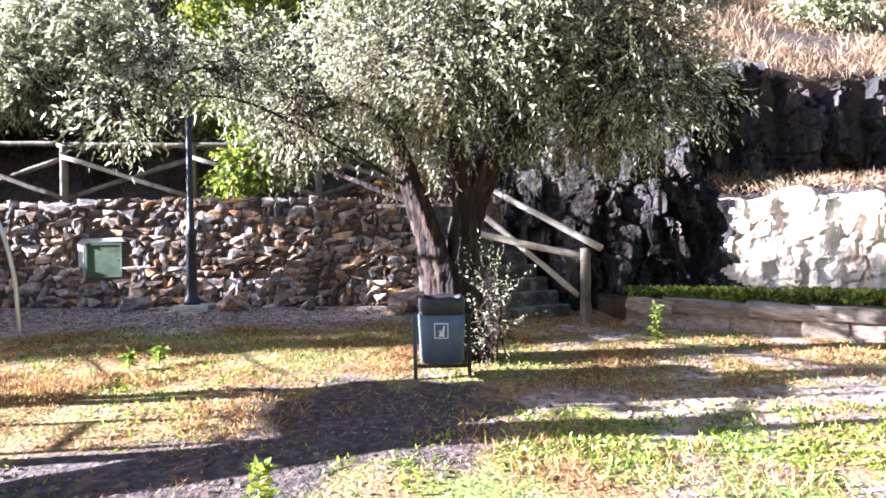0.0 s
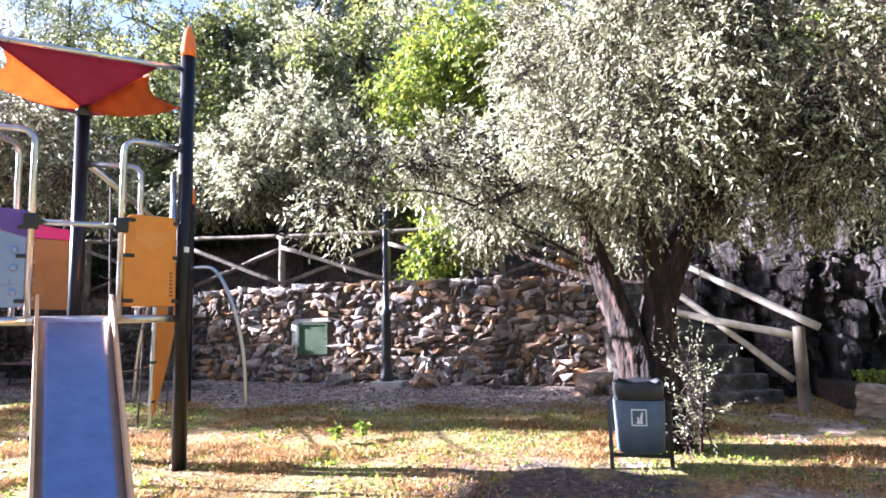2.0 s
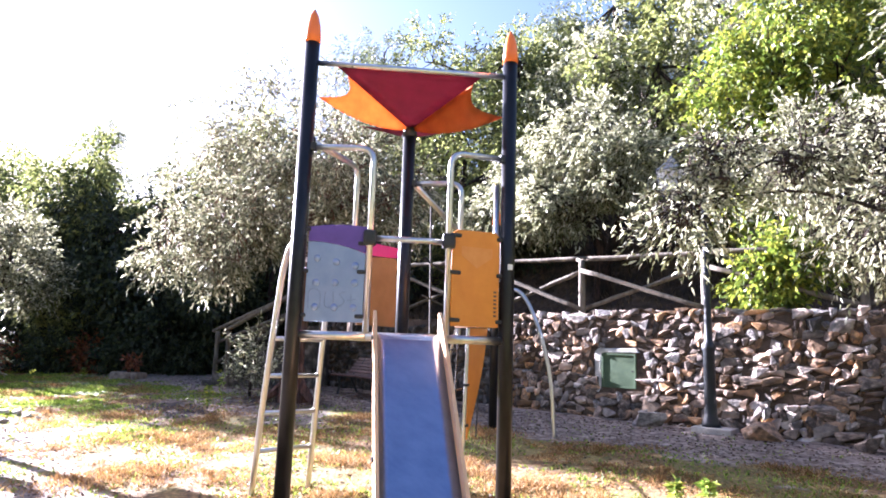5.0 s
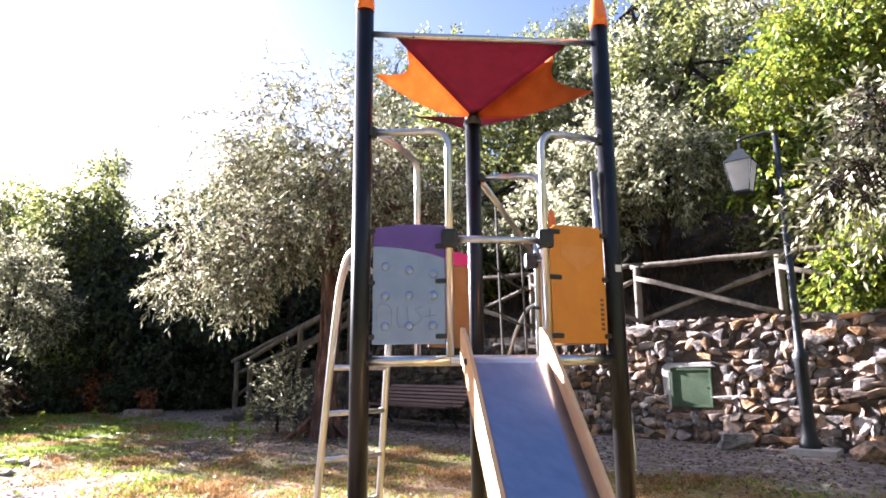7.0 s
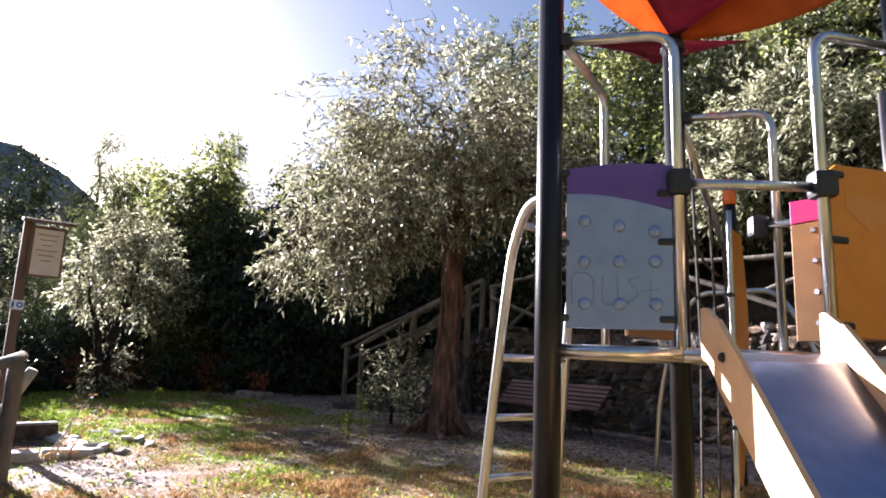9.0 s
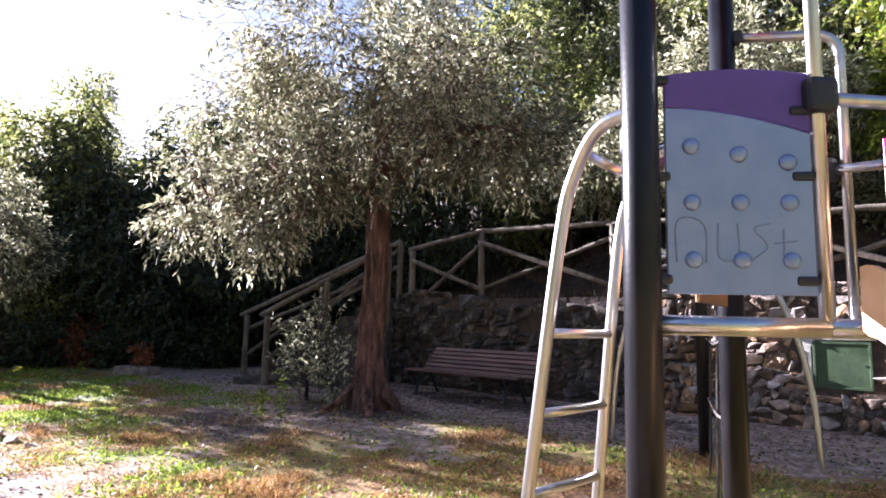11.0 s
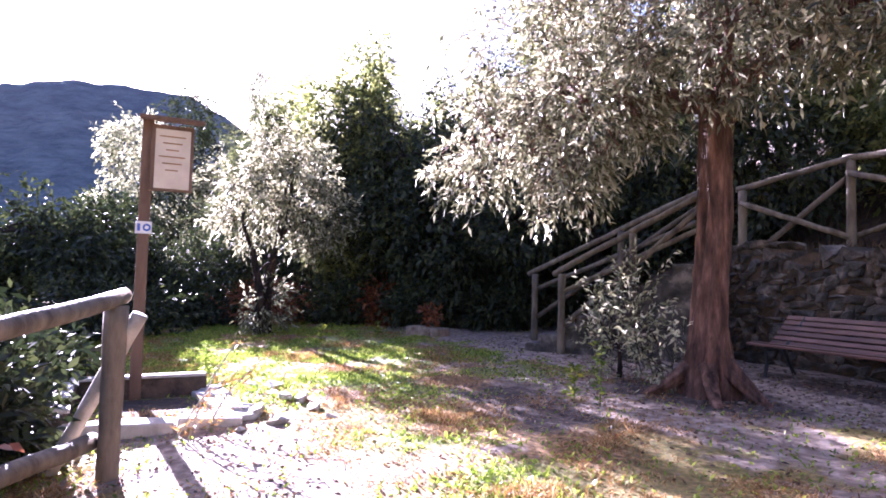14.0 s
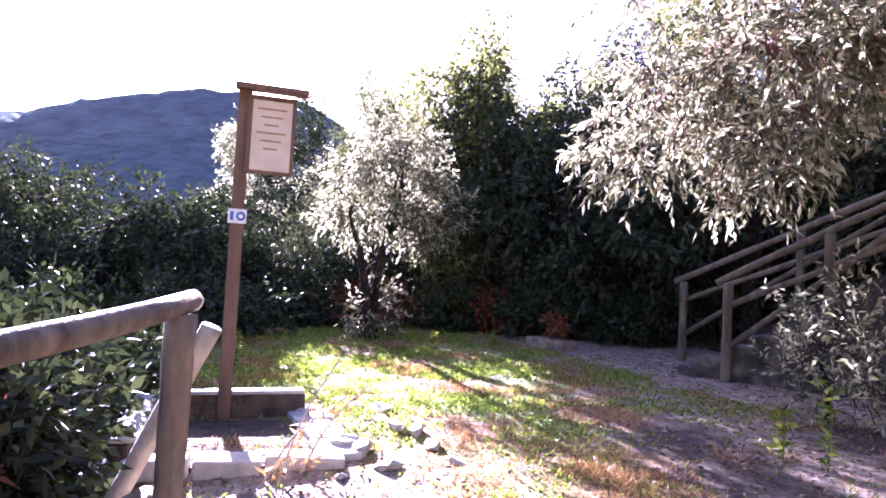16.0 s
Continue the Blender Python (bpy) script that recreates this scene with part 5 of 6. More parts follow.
    tree("citrus_tree", (-4.2, 13.6, z),
         [([(-4.2, 13.6, z - 0.3), (-4.2, 13.5, z + 1.2), (-4.2, 13.3, z + 2.4)], [0.16, 0.12, 0.07])],
         [(-4.3, 13.0, 6.6, 1.0, 0.9, 1.0), (-3.3, 13.0, 7.6, 1.2, 1.1, 1.1), (-4.6, 12.9, 5.6, 0.6, 0.6, 0.7), (-2.4, 13.0, 6.6, 1.1, 1.0, 1.1), (-3.2, 12.9, 5.5, 0.8, 0.8, 0.7), (-4.5, 12.5, 5.0, 0.8, 0.7, 0.8), (-4.0, 12.3, 4.2, 0.6, 0.6, 0.6)],
         3000, "bright yellow-green broadleaf tree on the bank", leaf=FRESH, seed=61, length=0.12, width=0.03, hang=0.5)
    tree("leafy_shrub", (-3.5, 11.35, 2.12), [([(-3.5, 11.35, 2.0), (-3.5, 11.3, 2.4), (-3.5, 11.2, 2.7)], [0.04, 0.03, 0.02])],
         [(-3.5, 11.1, 2.75, 0.5, 0.35, 0.45), (-3.0, 11.1, 3.2, 0.55, 0.4, 0.5)], 560, "yellow-green shrub leaning over the wall", leaf=FRESH, seed=62, length=0.11, width=0.028, category="shrub", limb=0.02)
    g = ground_z(-12.3, 7.6)
    tree("leafy_shrub", (-12.3, 7.6, g), [([(-12.3, 7.6, g - 0.05), (-12.3, 7.6, g + 0.3), (-12.4, 7.6, g + 0.6)], [0.03, 0.025, 0.015])],
         [(-12.2, 7.55, g + 0.6, 0.42, 0.35, 0.6), (-11.85, 7.5, g + 1.05, 0.22, 0.22, 0.5), (-11.5, 7.5, g + 0.4, 0.35, 0.3, 0.35), (-12.55, 7.6, g + 0.5, 0.26, 0.26, 0.42)], 190, "grey-green suckers at the olive's foot", leaf=OLIVE, seed=63, length=0.085, width=0.014, category="shrub", limb=0.012, hang=-0.5)
    g = ground_z(0.5, 6.2)
    tree("leafy_shrub", (0.55, 6.1, g), [([(0.5, 6.12, g - 0.05), (0.52, 6.1, g + 0.3), (0.55, 6.05, g + 0.6)], [0.02, 0.016, 0.01])],
         [(0.5, 6.1, g + 0.6, 0.13, 0.12, 0.5), (0.45, 6.1, g + 0.2, 0.16, 0.14, 0.2)], 85, "thin grey-green suckers beside the split trunk", leaf=OLIVE, seed=64, length=0.05, width=0.0065, category="shrub", limb=0.01, hang=-0.6)


olives()


def wild_trees():
    """The wood that fills the bank and closes the clearing to the west."""
    rng = random.Random(77)
    spots = [(-9.5, 17.5, 5.2, 2.0, "o"), (-13.0, 15.0, 5.0, 2.2, "d"), (-12.5, 20.0, 6.0, 2.2, "p"), (-6.0, 19.0, 5.5, 2.1, "o"), (-1.0, 17.5, 5.0, 2.0, "d"), (-16.5, 13.2, 5.6, 2.4, "d"), (-17.5, 18.0, 6.2, 2.3, "p"),
             (-9.0, 23.0, 6.5, 2.4, "p"), (-4.0, 23.0, 6.0, 2.3, "d"), (0.5, 22.5, 6.0, 2.4, "o"), (4.5, 19.0, 5.0, 2.2, "d"), (8.0, 17.0, 5.0, 2.2, "d"), (-20.5, 12.0, 6.0, 2.5, "d"), (-21.5, 9.0, 5.2, 2.2, "d"),
             (-24.5, 10.5, 7.0, 2.4, "d"), (-22.6, 7.3, 7.3, 1.35, "b"), (-22.5, 15.5, 7.0, 2.4, "o"), (-29.0, 6.3, 7.4, 1.8, "p"), (-25.0, 1.6, 3.0, 1.6, "d"), (-22.5, -0.6, 3.0, 1.7, "d"), (-24.0, -2.8, 3.6, 1.9, "d"), (-26.5, 9.4, 7.4, 1.8, "p"), (-18.5, 12.4, 5.0, 2.0, "d"), (-17.2, 15.2, 10.0, 2.2, "p"), (-15.4, 17.6, 8.8, 2.4, "d"), (-19.6, 13.4, 8.8, 2.2, "d"), (-20.6, 17.0, 10.5, 2.4, "p"), (-24.0, 12.5, 8.4, 2.4, "d"), (-12.6, 17.4, 7.0, 2.2, "d"), (-10.2, 20.0, 7.4, 2.3, "d"), (-7.2, 16.2, 5.4, 2.0, "d"), (-29.5, 8.4, 8.0, 2.2, "b"), (-14.6, 12.6, 4.4, 1.8, "d"), (-11.0, 13.6, 4.2, 1.8, "d"),
             (-31.0, 0.0, 4.2, 2.2, "d"), (-29.0, -4.5, 5.0, 2.2, "d"), (-15.0, 23.5, 6.0, 2.4, "d"), (-21.0, 22.0, 6.5, 2.5, "p"), (-28.0, 16.0, 7.5, 2.6, "d"), (-29.6, 10.4, 10.2, 1.7, "p"), (-2.5, 19.5, 4.6, 1.8, "d"), (3.0, 25.0, 6.0, 2.5, "p"), (-20.7, 9.0, 5.4, 1.9, "d"), (-18.6, 10.1, 4.0, 1.4, "d"), (-22.8, 7.8, 5.6, 2.0, "d"), (-16.8, 10.9, 4.6, 1.5, "d"), (-45.0, 8.3, 14.6, 2.7, "p"), (-59.0, 4.6, 14.2, 4.6, "o"), (-57.5, 7.6, 15.0, 4.4, "d"), (-33.0, 9.6, 9.0, 2.2, "b")]
    for k, (x, y, h, r, sort) in enumerate(spots):
        z = hill_z(x, y) if y > 10.4 else relief(x, y)
        size = 2.0 if x < -50 else 1.0
        blobs = []
        n = 7
        for j in range(n):
            f = j / (n - 1)
            a = rng.uniform(0, 6.28)
            if sort == "p":
                rr = r * (0.78 - 0.26 * f)
                blobs.append((x + rr * (1.15 - 0.85 * f) * math.cos(a), y + rr * (1.15 - 0.85 * f) * math.sin(a), z + h * (0.36 + 0.6 * f), rr * 0.62, rr * 0.62, h * 0.055))
            else:
                rr = r * (0.95 - 0.45 * abs(f - 0.4)) * rng.uniform(0.8, 1.25)
                blobs.append((x + rr * 0.85 * math.cos(a), y + rr * 0.85 * math.sin(a), z + h * (0.2 + 0.66 * f), rr * 0.68, rr * 0.68, h * 0.14 * rng.uniform(0.8, 1.3)))
        leaf, lab = {"o": (OLIVE, "grey-green olive on the wooded bank"), "d": (SHADED_LEAVES, "dense dark green broadleaf tree of the wood"), "b": (SUNLIT_LEAVES, "sunlit mid-green tree at the wood's edge"), "p": (PINE, "tall loose-crowned pine of the wood")}[sort]
        # Broadleaves up the bank swap to the leaf colour brightened as sunlit.
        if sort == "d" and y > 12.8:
            leaf, lab = SUNLIT_LEAVES, "mid-green broadleaf tree on the wooded bank"
        tree({"o": "olive_tree", "d": "broadleaf_tree", "b": "broadleaf_tree", "p": "pine_tree"}[sort], (x, y, z), [([(x, y, z - 0.3), (x + 0.1, y, z + h * 0.4), (x, y, z + h * 0.78)], [0.16, 0.12, 0.05])],
             blobs, 1900 if sort == "p" else 1500 if h < 6.4 else 2300, lab, leaf=leaf, seed=100 + k, per=8, twig=0.42 * size, length=0.15 * size, width=(0.034 if sort != "p" else 0.016) * size, limb=0.05, shell=0.35, twigs=False, group="trees of the wood")


wild_trees()


def undergrowth():
    """Bushes along the foot of the wood and on the bank."""
    rng = random.Random(9)
    # The dark bushes through the rail also deepen the shade on that slope.
    for k, (x, y, r, h, leaf, lab) in enumerate([(-19.8, 8.6, 1.1, 0.9, SHADED_LEAVES, "dark green bramble bush at the wood's edge"), (-21.3, 7.0, 1.2, 1.0, SHADED_LEAVES, "dark green bramble bush at the wood's edge"), (-20.6, 7.9, 0.8, 0.8, RUST, "rust-brown dry bush at the wood's edge"), (-22.6, 5.6, 1.2, 0.9, RUST, "rust-brown dry bush at the wood's edge"), (-22.8, 3.8, 1.3, 1.0, SHADED_LEAVES, "dark green bramble bush at the wood's edge"),
                                                (-24.2, 4.6, 1.6, 2.2, SHADED_LEAVES, "tall dark thicket of the wood"), (-23.6, 7.0, 1.6, 2.4, SHADED_LEAVES, "tall dark thicket of the wood"), (-22.6, 9.4, 1.5, 2.2, SHADED_LEAVES, "tall dark thicket of the wood"), (-20.0, 10.4, 1.5, 2.2, SHADED_LEAVES, "tall dark thicket of the wood"), (-24.2, 2.2, 1.6, 2.0, SHADED_LEAVES, "tall dark thicket of the wood"), (-22.8, -0.6, 1.7, 2.0, SHADED_LEAVES, "tall dark thicket of the wood"), (-20.6, -2.6, 1.6, 1.8, SHADED_LEAVES, "tall dark thicket of the wood"), (-17.2, -3.2, 1.6, 1.6, SHADED_LEAVES, "tall dark thicket of the wood"), (-20.6, 1.8, 1.2, 1.0, SHADED_LEAVES, "dark green bramble bush at the wood's edge"), (-18.8, -0.4, 1.3, 1.1, SHADED_LEAVES, "dark green bramble bush at the wood's edge"), (-16.5, -1.0, 1.1, 0.9, SHADED_LEAVES, "dark green bramble bush at the wood's edge"), (-13.2, 0.0, 0.9, 0.7, SHADED_LEAVES, "low green bush behind the rail"), (-11.4, 0.2, 0.8, 0.7, RUST, "rusty low bush behind the rail"), (-12.5, 1.05, 0.75, 0.9, SHADED_LEAVES, "dark green bush growing through the rail"), (-14.5, 1.15, 0.7, 0.7, SHADED_LEAVES, "dark green bush growing through the rail"), (-11.6, 0.75, 0.6, 0.8, SHADED_LEAVES, "dark green bush growing through the rail"), (-10.6, 0.5, 0.6, 0.7, RUST, "rusty low bush behind the rail"), (-18.0, 9.7, 1.0, 0.9, SHADED_LEAVES, "dark green bramble bush at the wood's edge"),
                                                (-10.5, 14.2, 1.2, 1.0, SHADED_LEAVES, "dark green bush on the bank"), (-5.0, 14.3, 1.0, 0.8, OLIVE, "grey-green bush on the bank"), (-1.2, 13.6, 1.0, 0.9, OLIVE, "grey-green bush on the bank"), (-0.8, 12.2, 0.7, 0.6, STRAW, "dry brown bush on the terrace edge"), (4.2, 13.2, 0.9, 0.6, FRESH, "yellow-green bush above the rock face"), (7.6, 12.6, 0.9, 0.7, OLIVE, "grey-green bush above the rock face")]):
        z = hill_z(x, y) if y > 10.4 else ground_z(x, y)
        blobs = [(x + rng.uniform(-0.5, 0.5) * r, y + rng.uniform(-0.5, 0.5) * r, z + h * rng.uniform(0.3, 0.7), r * 0.6, r * 0.6, h * 0.5) for _ in range(4)]
        tree("bush", (x, y, z), [([(x, y, z - 0.1), (x, y, z + 0.2), (x, y, z + h * 0.5)], [0.04, 0.03, 0.02])], blobs, int(420 + 400 * h), lab, leaf=leaf, seed=300 + k, per=7, twig=0.3, length=0.12, width=0.026, limb=0.02, shell=0.3, twigs=False, category="bush", group="undergrowth", hang=0.0)


undergrowth()


# ---- grass ----
def blades(name, label, places, height, width, material, seed, lean=0.35, zf=None):
    rng = np.random.default_rng(seed)
    n = len(places)
    p = np.array(places)
    d = rng.normal(size=(n, 3)) * lean
    d[:, 2] = 1.0
    ob = new(name, leaves_mesh(name, p, d, height, width, material, rng, 0.1))
    return tagged(ob, label, "grass", kind="stuff")


def grass():
    rng = random.Random(4)
    green, dry, tuft = [], [], []
    while len(green) < 120000:
        x, y = rng.uniform(-24, 8), rng.uniform(0.4, 9.8)
        clump = noise.noise(Vector((x * 1.1, y * 1.1, 3))) + 0.5 * noise.noise(Vector((x * 3.7, y * 3.7, 5)))
        if rng.random() < 1.1 * humus_and_shade(x, y):
            continue
        if rng.random() > greenness(x, y) ** 1.6 * (1 - 0.9 * bare_soil(x, y)) * smooth(-0.35, 0.3, clump):
            continue
        green.append((x, y, relief(x, y) - 0.008))
    while len(dry) < 140000:
        x, y = rng.uniform(-20, 7), rng.uniform(0.3, 9.6)
        clump = noise.noise(Vector((x * 1.0, y * 1.0, 8))) + 0.6 * noise.noise(Vector((x * 3.3, y * 3.3, 1)))
        if rng.random() < bare_soil(x, y) * 1.1 or rng.random() < 0.9 * humus_and_shade(x, y) or rng.random() > smooth(-0.3, 0.45, clump) or rng.random() < greenness(x, y) * 0.75:
            continue
        (tuft if clump > 0.42 else dry).append((x, y, relief(x, y) - 0.008))
    blades("dry_tufts", "taller rusty tufts of dry grass", tuft, 0.10, 0.0036, STRAW, 7, 0.8)
    blades("green_grass", "short bright green grass and clover", green, 0.058, 0.0085, GRASS, 1, 0.9)
    blades("dry_grass", "sparse straw-coloured dry grass", dry, 0.055, 0.0036, STRAW, 2, 1.2)
    ivy, tall = [], []
    for _ in range(9000):
        x = rng.uniform(2.6, 9)
        y = 8.42 - 0.4 * (x - 2.55) + abs(rng.gauss(0, 0.28)) + 0.05
        ivy.append((x, y, 0.64 + rng.uniform(0, 0.16)))
    blades("ground_ivy", "fresh green leafy ground cover in the planter", ivy, 0.06, 0.03, FRESH, 3, 1.2)
    low = []
    while len(tall) < 22000:
        x, y = rng.uniform(1.6, 11), rng.uniform(10.3, 17)
        if noise.noise(Vector((x * 0.8, y * 0.8, 6))) > rng.uniform(-0.5, 0.3):
            tall.append((x, y, hill_z(x, y) - 0.05))
    while len(low) < 7500:
        x, y = rng.uniform(4.2, 11), rng.uniform(9.15, 10.2)
        if noise.noise(Vector((x * 1.6, y * 2.0, 2))) > rng.uniform(-0.4, 0.5):
            f = (y - 9.15) / 1.05
            low.append((x, y - 0.4 * (x - 4.0) * (1 - f), 2.03 + 0.36 * f + rng.uniform(-0.04, 0.12)))
    blades("tall_dry_grass", "tall pale dry grass above the rock face", tall, 0.3, 0.006, PALE_STRAW, 4, 0.6)
    blades("ledge_grass", "short reddish dry grass on the rock ledge", low, 0.16, 0.006, PALE_STRAW, 14, 0.9)
    bank = []
    for _ in range(30000):
        x, y = rng.uniform(-18, 2), rng.uniform(10.5, 22)
        bank.append((x, y, hill_z(x, y) - 0.03))
    stems = leafy("brown_stems", (0.02, 0.013, 0.008), (0.07, 0.045, 0.026), (0.17, 0.115, 0.06), rough=0.8, translucent=0.15)
    blades("bank_grass", "patchy dry brown grass and stems on the shaded bank", bank, 0.22, 0.010, stems, 5, 0.5)


grass()


def leaf_litter():
    """Fallen leaves and chaff, thickest on the bare and shaded soil."""
    rng = random.Random(51)
    spots = []
    while len(spots) < 16000:
        x, y = rng.uniform(-17, 6), rng.uniform(0.8, 10)
        if rng.random() < 0.12 + 0.5 * bare_soil(x, y) + 0.3 * humus_and_shade(x, y):
            spots.append((x, y, relief(x, y) + 0.004))
    nrng = np.random.default_rng(52)
    d = nrng.normal(size=(len(spots), 3))
    d[:, 2] *= 0.18
    lit = leafy("fallen_leaves", (0.045, 0.028, 0.02), (0.13, 0.08, 0.055), (0.36, 0.27, 0.19), rough=0.7, translucent=0.1)
    tagged(new("leaf_litter", leaves_mesh("leaf_litter", np.array(spots), d, 0.045, 0.012, lit, nrng)), "fallen brown leaves and chaff on the soil", "leaf litter", kind="stuff")


leaf_litter()


def weeds():
    rng0 = random.Random(6)
    for k, (x, y, h) in enumerate([(-11.2, 6.35, 0.62), (-11.55, 6.3, 0.35), (-3.1, 6.1, 0.14), (-2.9, 6.3, 0.14), (-0.9, 2.95, 0.28), (2.35, 6.9, 0.45), (-15.2, 3.0, 0.4), (-16.6, 2.2, 0.5), (-17.4, 5.2, 0.35), (4.0, 5.5, 0.2), (-18.0, 6.5, 0.3)]):
        g = ground_z(x, y)
        t = empty("weed", x, y, g, "upright pale green weed in the turf", "weed", "weeds in the turf")
        part("stem", tubed([(x, y, g - 0.03), (x + 0.01, y, g + h * 0.5), (x, y + 0.01, g + h)], [0.006, 0.005, 0.002], 6), FRESH, t)
        rng = np.random.default_rng(k)
        n = 70
        f = rng.random(n)
        pos = np.stack([x + rng.normal(size=n) * 0.02, y + rng.normal(size=n) * 0.02, g + 0.02 + f * h], 1)
        d = np.stack([rng.normal(size=n), rng.normal(size=n), rng.random(n) * 0.6 + 0.2], 1)
        link_part("foliage", leaves_mesh("foliage", pos, d, 0.09, 0.016, FRESH if k % 3 else GRASS, rng, 0.2), t)


weeds()


def gravel():
    rng = random.Random(15)
    ms = stone_meshes(6, 44, CONCRETE)
    verts, faces = [], []
    for _ in range(1500):
        x = rng.uniform(-13, 0.6)
        y = 8.3 + 0.06 * x + abs(rng.gauss(0.6, 0.5))
        if y > 10.05:
            continue
        s = rng.uniform(0.012, 0.04)
        me = ms[rng.randrange(6)]
        m = pose(x, y, relief(x, y) + s * 0.2, 0, 0, rng.uniform(0, 360)) @ Matrix.Diagonal((s * 1.3, s, s * 0.7, 1))
        o = len(verts)
        verts += [m @ v.co for v in me.vertices]
        faces += [[o + i for i in p.vertices] for p in me.polygons]
    tagged(new("gravel", mesh_from("gravel", verts, faces, DARK_STONE)), "small loose gravel at the foot of the wall", "gravel", kind="stuff")


gravel()


# ---- unseen slopes added to the south and east, which cut the sky's fill light ----
def sky_blocker():
    V, F = [], []
    n = 90
    rings = ((22, -0.3), (30, 5), (42, 14), (60, 26), (85, 34), (120, 30))
    for i in range(n + 1):
        deg = 122 + 206 * i / n
        a = radians(deg)
        f = smooth(122, 150, deg) * smooth(345, 315, deg)
        for j, (d, z) in enumerate(rings):
            V.append((-math.sin(a) * d - 4, math.cos(a) * d, (z + 1.2 * noise.noise(Vector((i * 0.5, j * 1.7, 0)))) * f - (0.3 if j == 0 else 0)))
    w = len(rings)
    for i in range(n):
        for j in range(w - 1):
            F.append((i * w + j, (i + 1) * w + j, (i + 1) * w + j + 1, i * w + j + 1))
    m = surface("sky_blocker_slope", [(0.35, (0.02, 0.03, 0.016)), (0.65, (0.08, 0.09, 0.045))], 0.5, 10, 0.95, 1.0, 1.2, vary=0, per="WORLD", dist=1.0)
    tagged(new("ground_sky_blocker", mesh_from("ground_sky_blocker", V, F, m, True)), "added unseen slope that blocks sky light", "hillside", kind="structure")


sky_blocker()


def boulders():
    ms = stone_meshes(5, 91, STONE)
    rng = random.Random(12)
    for k, (x, y, s) in enumerate([(-0.55, 9.6, 0.5), (-0.2, 9.35, 0.38), (-0.75, 9.25, 0.26), (-3.3, 9.85, 0.4), (-4.9, 9.8, 0.36), (0.1, 9.6, 0.3), (-2.1, 9.9, 0.3)]):
        o = tagged(new("boulder", ms[k % 5]), "rough brown boulder at the foot of the wall", "boulder", "boulders under the wall")
        o.matrix_basis = pose(x, y, ground_z(x, y) + s * 0.22, rng.uniform(-15, 15), rng.uniform(-15, 15), rng.uniform(0, 360)) @ Matrix.Diagonal((s * 1.3, s, s * 0.75, 1))


boulders()


def dry_stalks():
    for k, (x, y, h, lx, ly) in enumerate([(-11.95, 2.55, 0.75, -0.55, 0.45), (-12.1, 2.7, 0.55, -0.3, 0.5), (-12.0, 2.45, 0.6, 0.2, 0.5)]):
        g = ground_z(x, y)
        t = empty("dry_stalk", x, y, g, "leaning bleached dry stalk beside the pit", "dry plant", "dry stalks")
        tip = (x + lx, y + ly, g + h)
        part("stem", tubed(arc_points([(x, y, g - 0.03), (x + lx * 0.4, y + ly * 0.4, g + h * 0.55), tip], 5), [0.009] * 6 + [0.006] * 5, 6), LOG_PALE, t)
        rng = np.random.default_rng(40 + k)
        f = rng.random(60)
        pos = np.stack([x + lx * f, y + ly * f, g + h * f], 1) + rng.normal(size=(60, 3)) * 0.02
        link_part("foliage", leaves_mesh("foliage", pos, rng.normal(size=(60, 3)), 0.09, 0.008, STRAW, rng), t)


dry_stalks()


# ---- the far ridge ----
def ridge():
    V, F = [], []
    n = 80
    for i in range(n + 1):
        deg = 66 + 70 * i / n
        a = radians(deg)
        el = 15.7 * smooth(63, 88, deg) * (1 - 0.4 * smooth(92, 118, deg)) * smooth(136, 128, deg) + 0.35 * noise.noise(Vector((i * 0.5, 0, 0)))
        top = 260 * math.tan(radians(el))
        for d, f in ((130, 0.0), (190, 0.45), (260, 1.0), (330, 0.8)):
            V.append((-math.sin(a) * d - 5, math.cos(a) * d + 1.7, top * f - 2))
    for i in range(n):
        for j in range(3):
            F.append((i * 4 + j, (i + 1) * 4 + j, (i + 1) * 4 + j + 1, i * 4 + j + 1))
    # Blue-grey of distant haze is mixed into the ridge's colour.
    m = surface("hazy_far_ridge", [(0.35, (0.05, 0.07, 0.085)), (0.65, (0.11, 0.14, 0.145))], 0.12, 10, 0.95, 1.0, 0.3, vary=0, per="WORLD", dist=3.0)
    tagged(new("backdrop", mesh_from("backdrop", V, F, m, True)), "distant dark wooded ridge, haze mixed into its colour", "hill", kind="structure")


ridge()


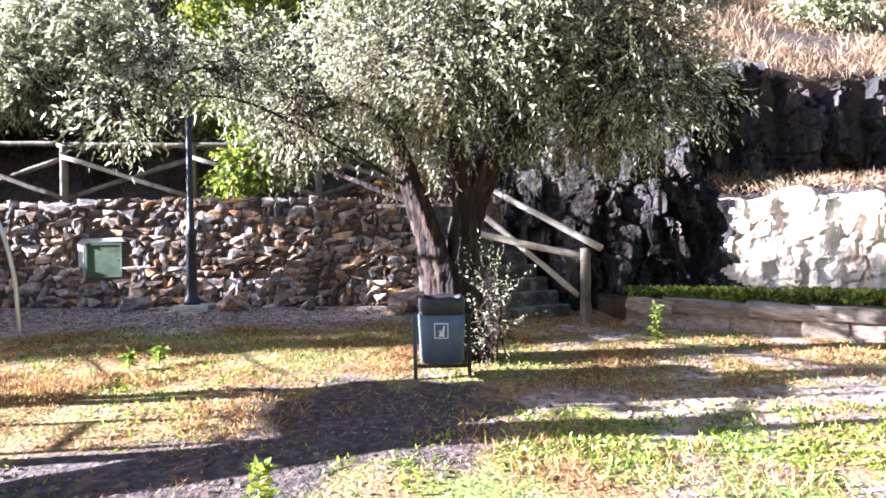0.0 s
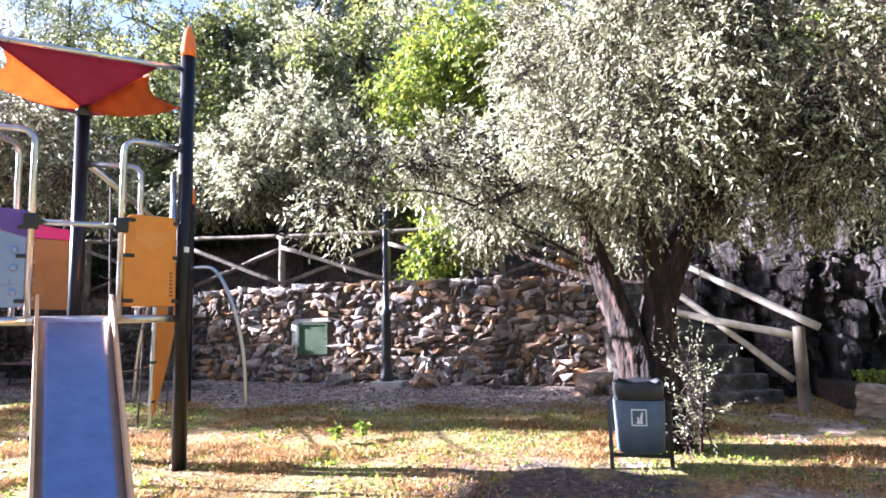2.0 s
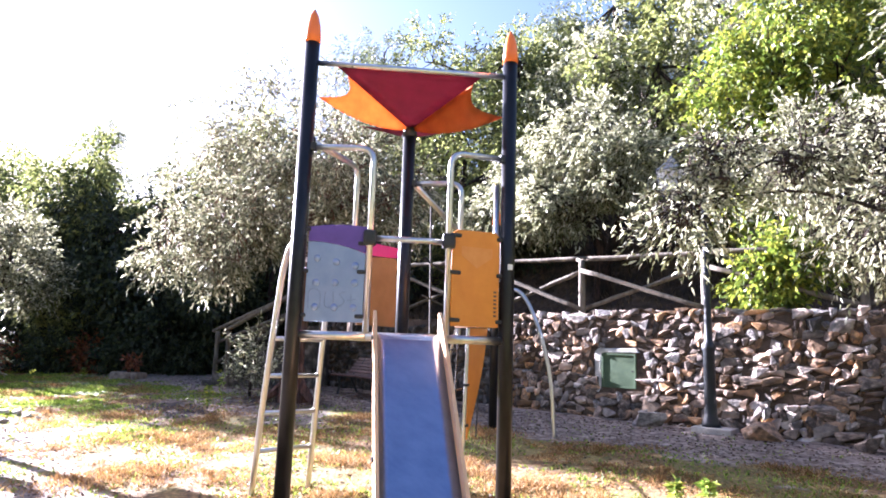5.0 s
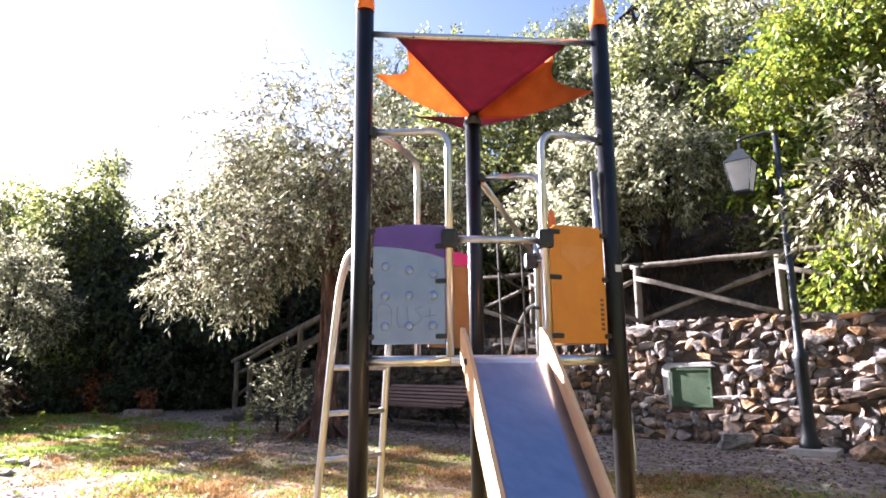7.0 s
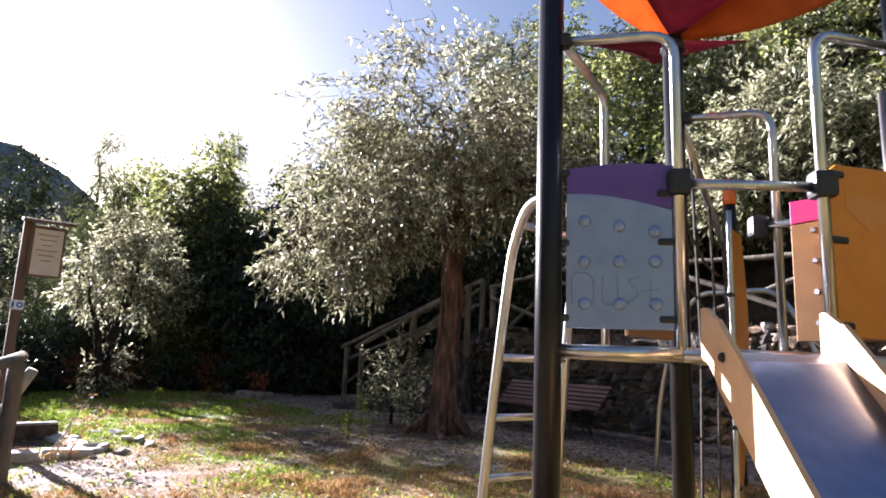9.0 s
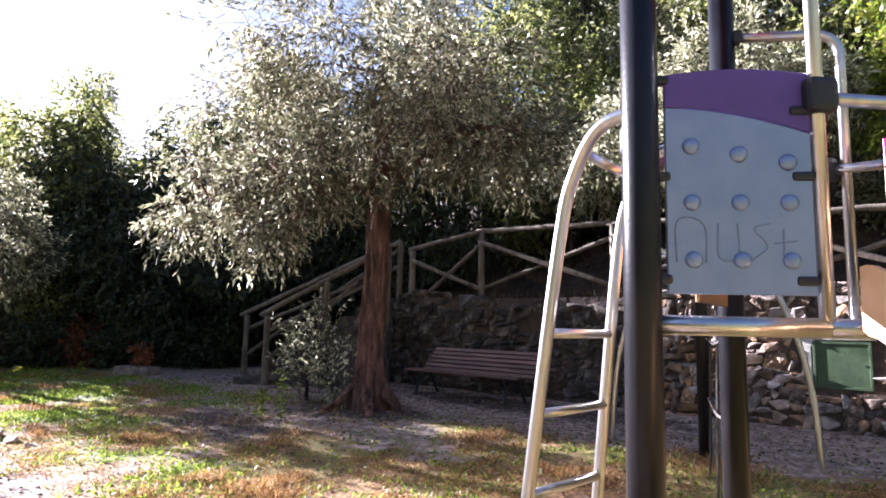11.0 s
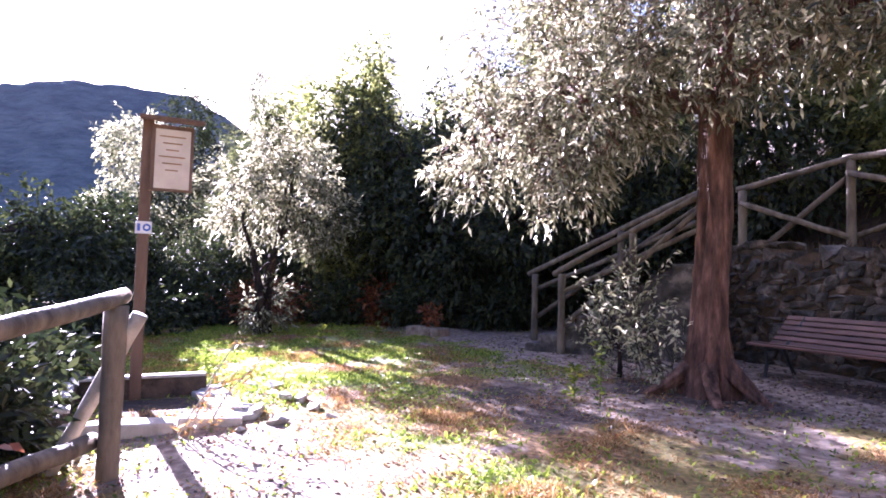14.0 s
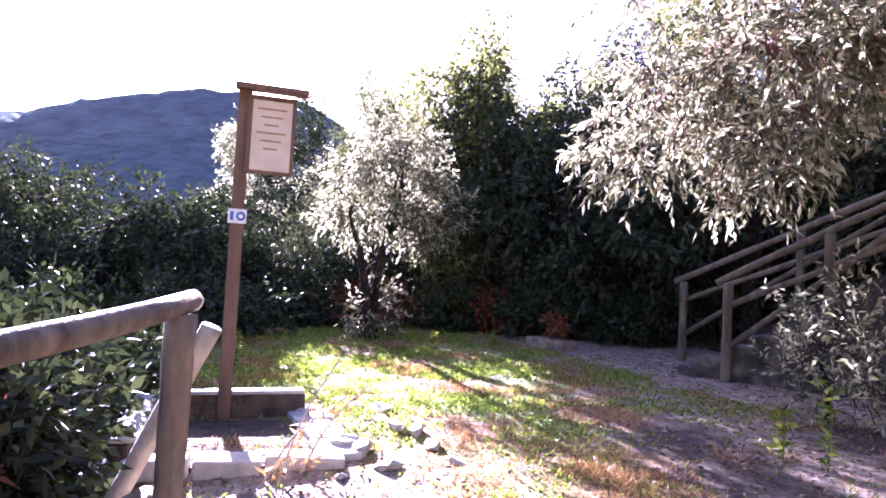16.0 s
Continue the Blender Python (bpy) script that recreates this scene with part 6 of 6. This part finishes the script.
# ---- the wall's stones ----
def wall_stones():
    rng = random.Random(21)
    parts_m = stone_meshes(14, 5, STONE)
    far_m = stone_meshes(10, 6, STONE_JOINED)
    heaps = {"rubble": ([], [], STONE_JOINED, "small rubble stones of the wall"), "mossy_rubble": ([], [], SHADED_STONE, "dark mossy rubble stones of the wall")}
    spots = []
    z0 = 0.0
    while z0 < 2.0:
        h = rng.uniform(0.07, 0.16)
        x = WALL_W + 0.05
        while x < WALL_E:
            w = rng.choice((0.09, 0.12, 0.15, 0.19, 0.24, 0.31)) * rng.uniform(0.8, 1.2)
            cx = x + w / 2
            z = ground_z(cx, WALL_Y) - 0.05 + z0 + h / 2 + 0.09 * noise.noise(Vector((cx * 1.3, z0 * 1.5, 0)))
            if z < wall_top(cx) and not (abs(cx + 5.55) < 0.45 and abs(z - 1.25) < 0.4) and not (abs(cx + 9.75) < 0.35 and abs(z - 1.72) < 0.16):
                spots.append((cx, z, w, h))
            x += w * 0.9
        z0 += h * 0.84
    near = [s for s in spots if -7.6 < s[0] < -0.5]
    rng.shuffle(near)
    chosen = set(near[:300])
    for cx, z, w, h in spots:
        lean = 0.1 * (z - 0.4) / 1.8
        s = (w * rng.uniform(1.0, 1.2), rng.uniform(0.18, 0.25), h * rng.choice((0.95, 1.1, 1.3, 1.6)))
        m = pose(cx, WALL_Y + lean + rng.uniform(-0.022, 0.022), z, rng.uniform(-8, 8), rng.gauss(0, 6), rng.uniform(-6, 6)) @ Matrix.Diagonal((*s, 1))
        if (cx, z, w, h) in chosen:
            o = new("stone", parts_m[rng.randrange(14)])
            o.parent = WALL
            o.matrix_basis = m
        else:
            me = far_m[rng.randrange(10)]
            # Western rubble takes the schist that is darkened for shade.
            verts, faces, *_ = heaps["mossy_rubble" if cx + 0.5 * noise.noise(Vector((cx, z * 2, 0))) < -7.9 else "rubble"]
            k = len(verts)
            verts += [m @ v.co for v in me.vertices]
            faces += [[k + i for i in p.vertices] for p in me.polygons]
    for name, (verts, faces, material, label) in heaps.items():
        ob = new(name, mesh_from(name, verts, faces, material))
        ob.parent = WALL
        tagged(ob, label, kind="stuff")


wall_stones()
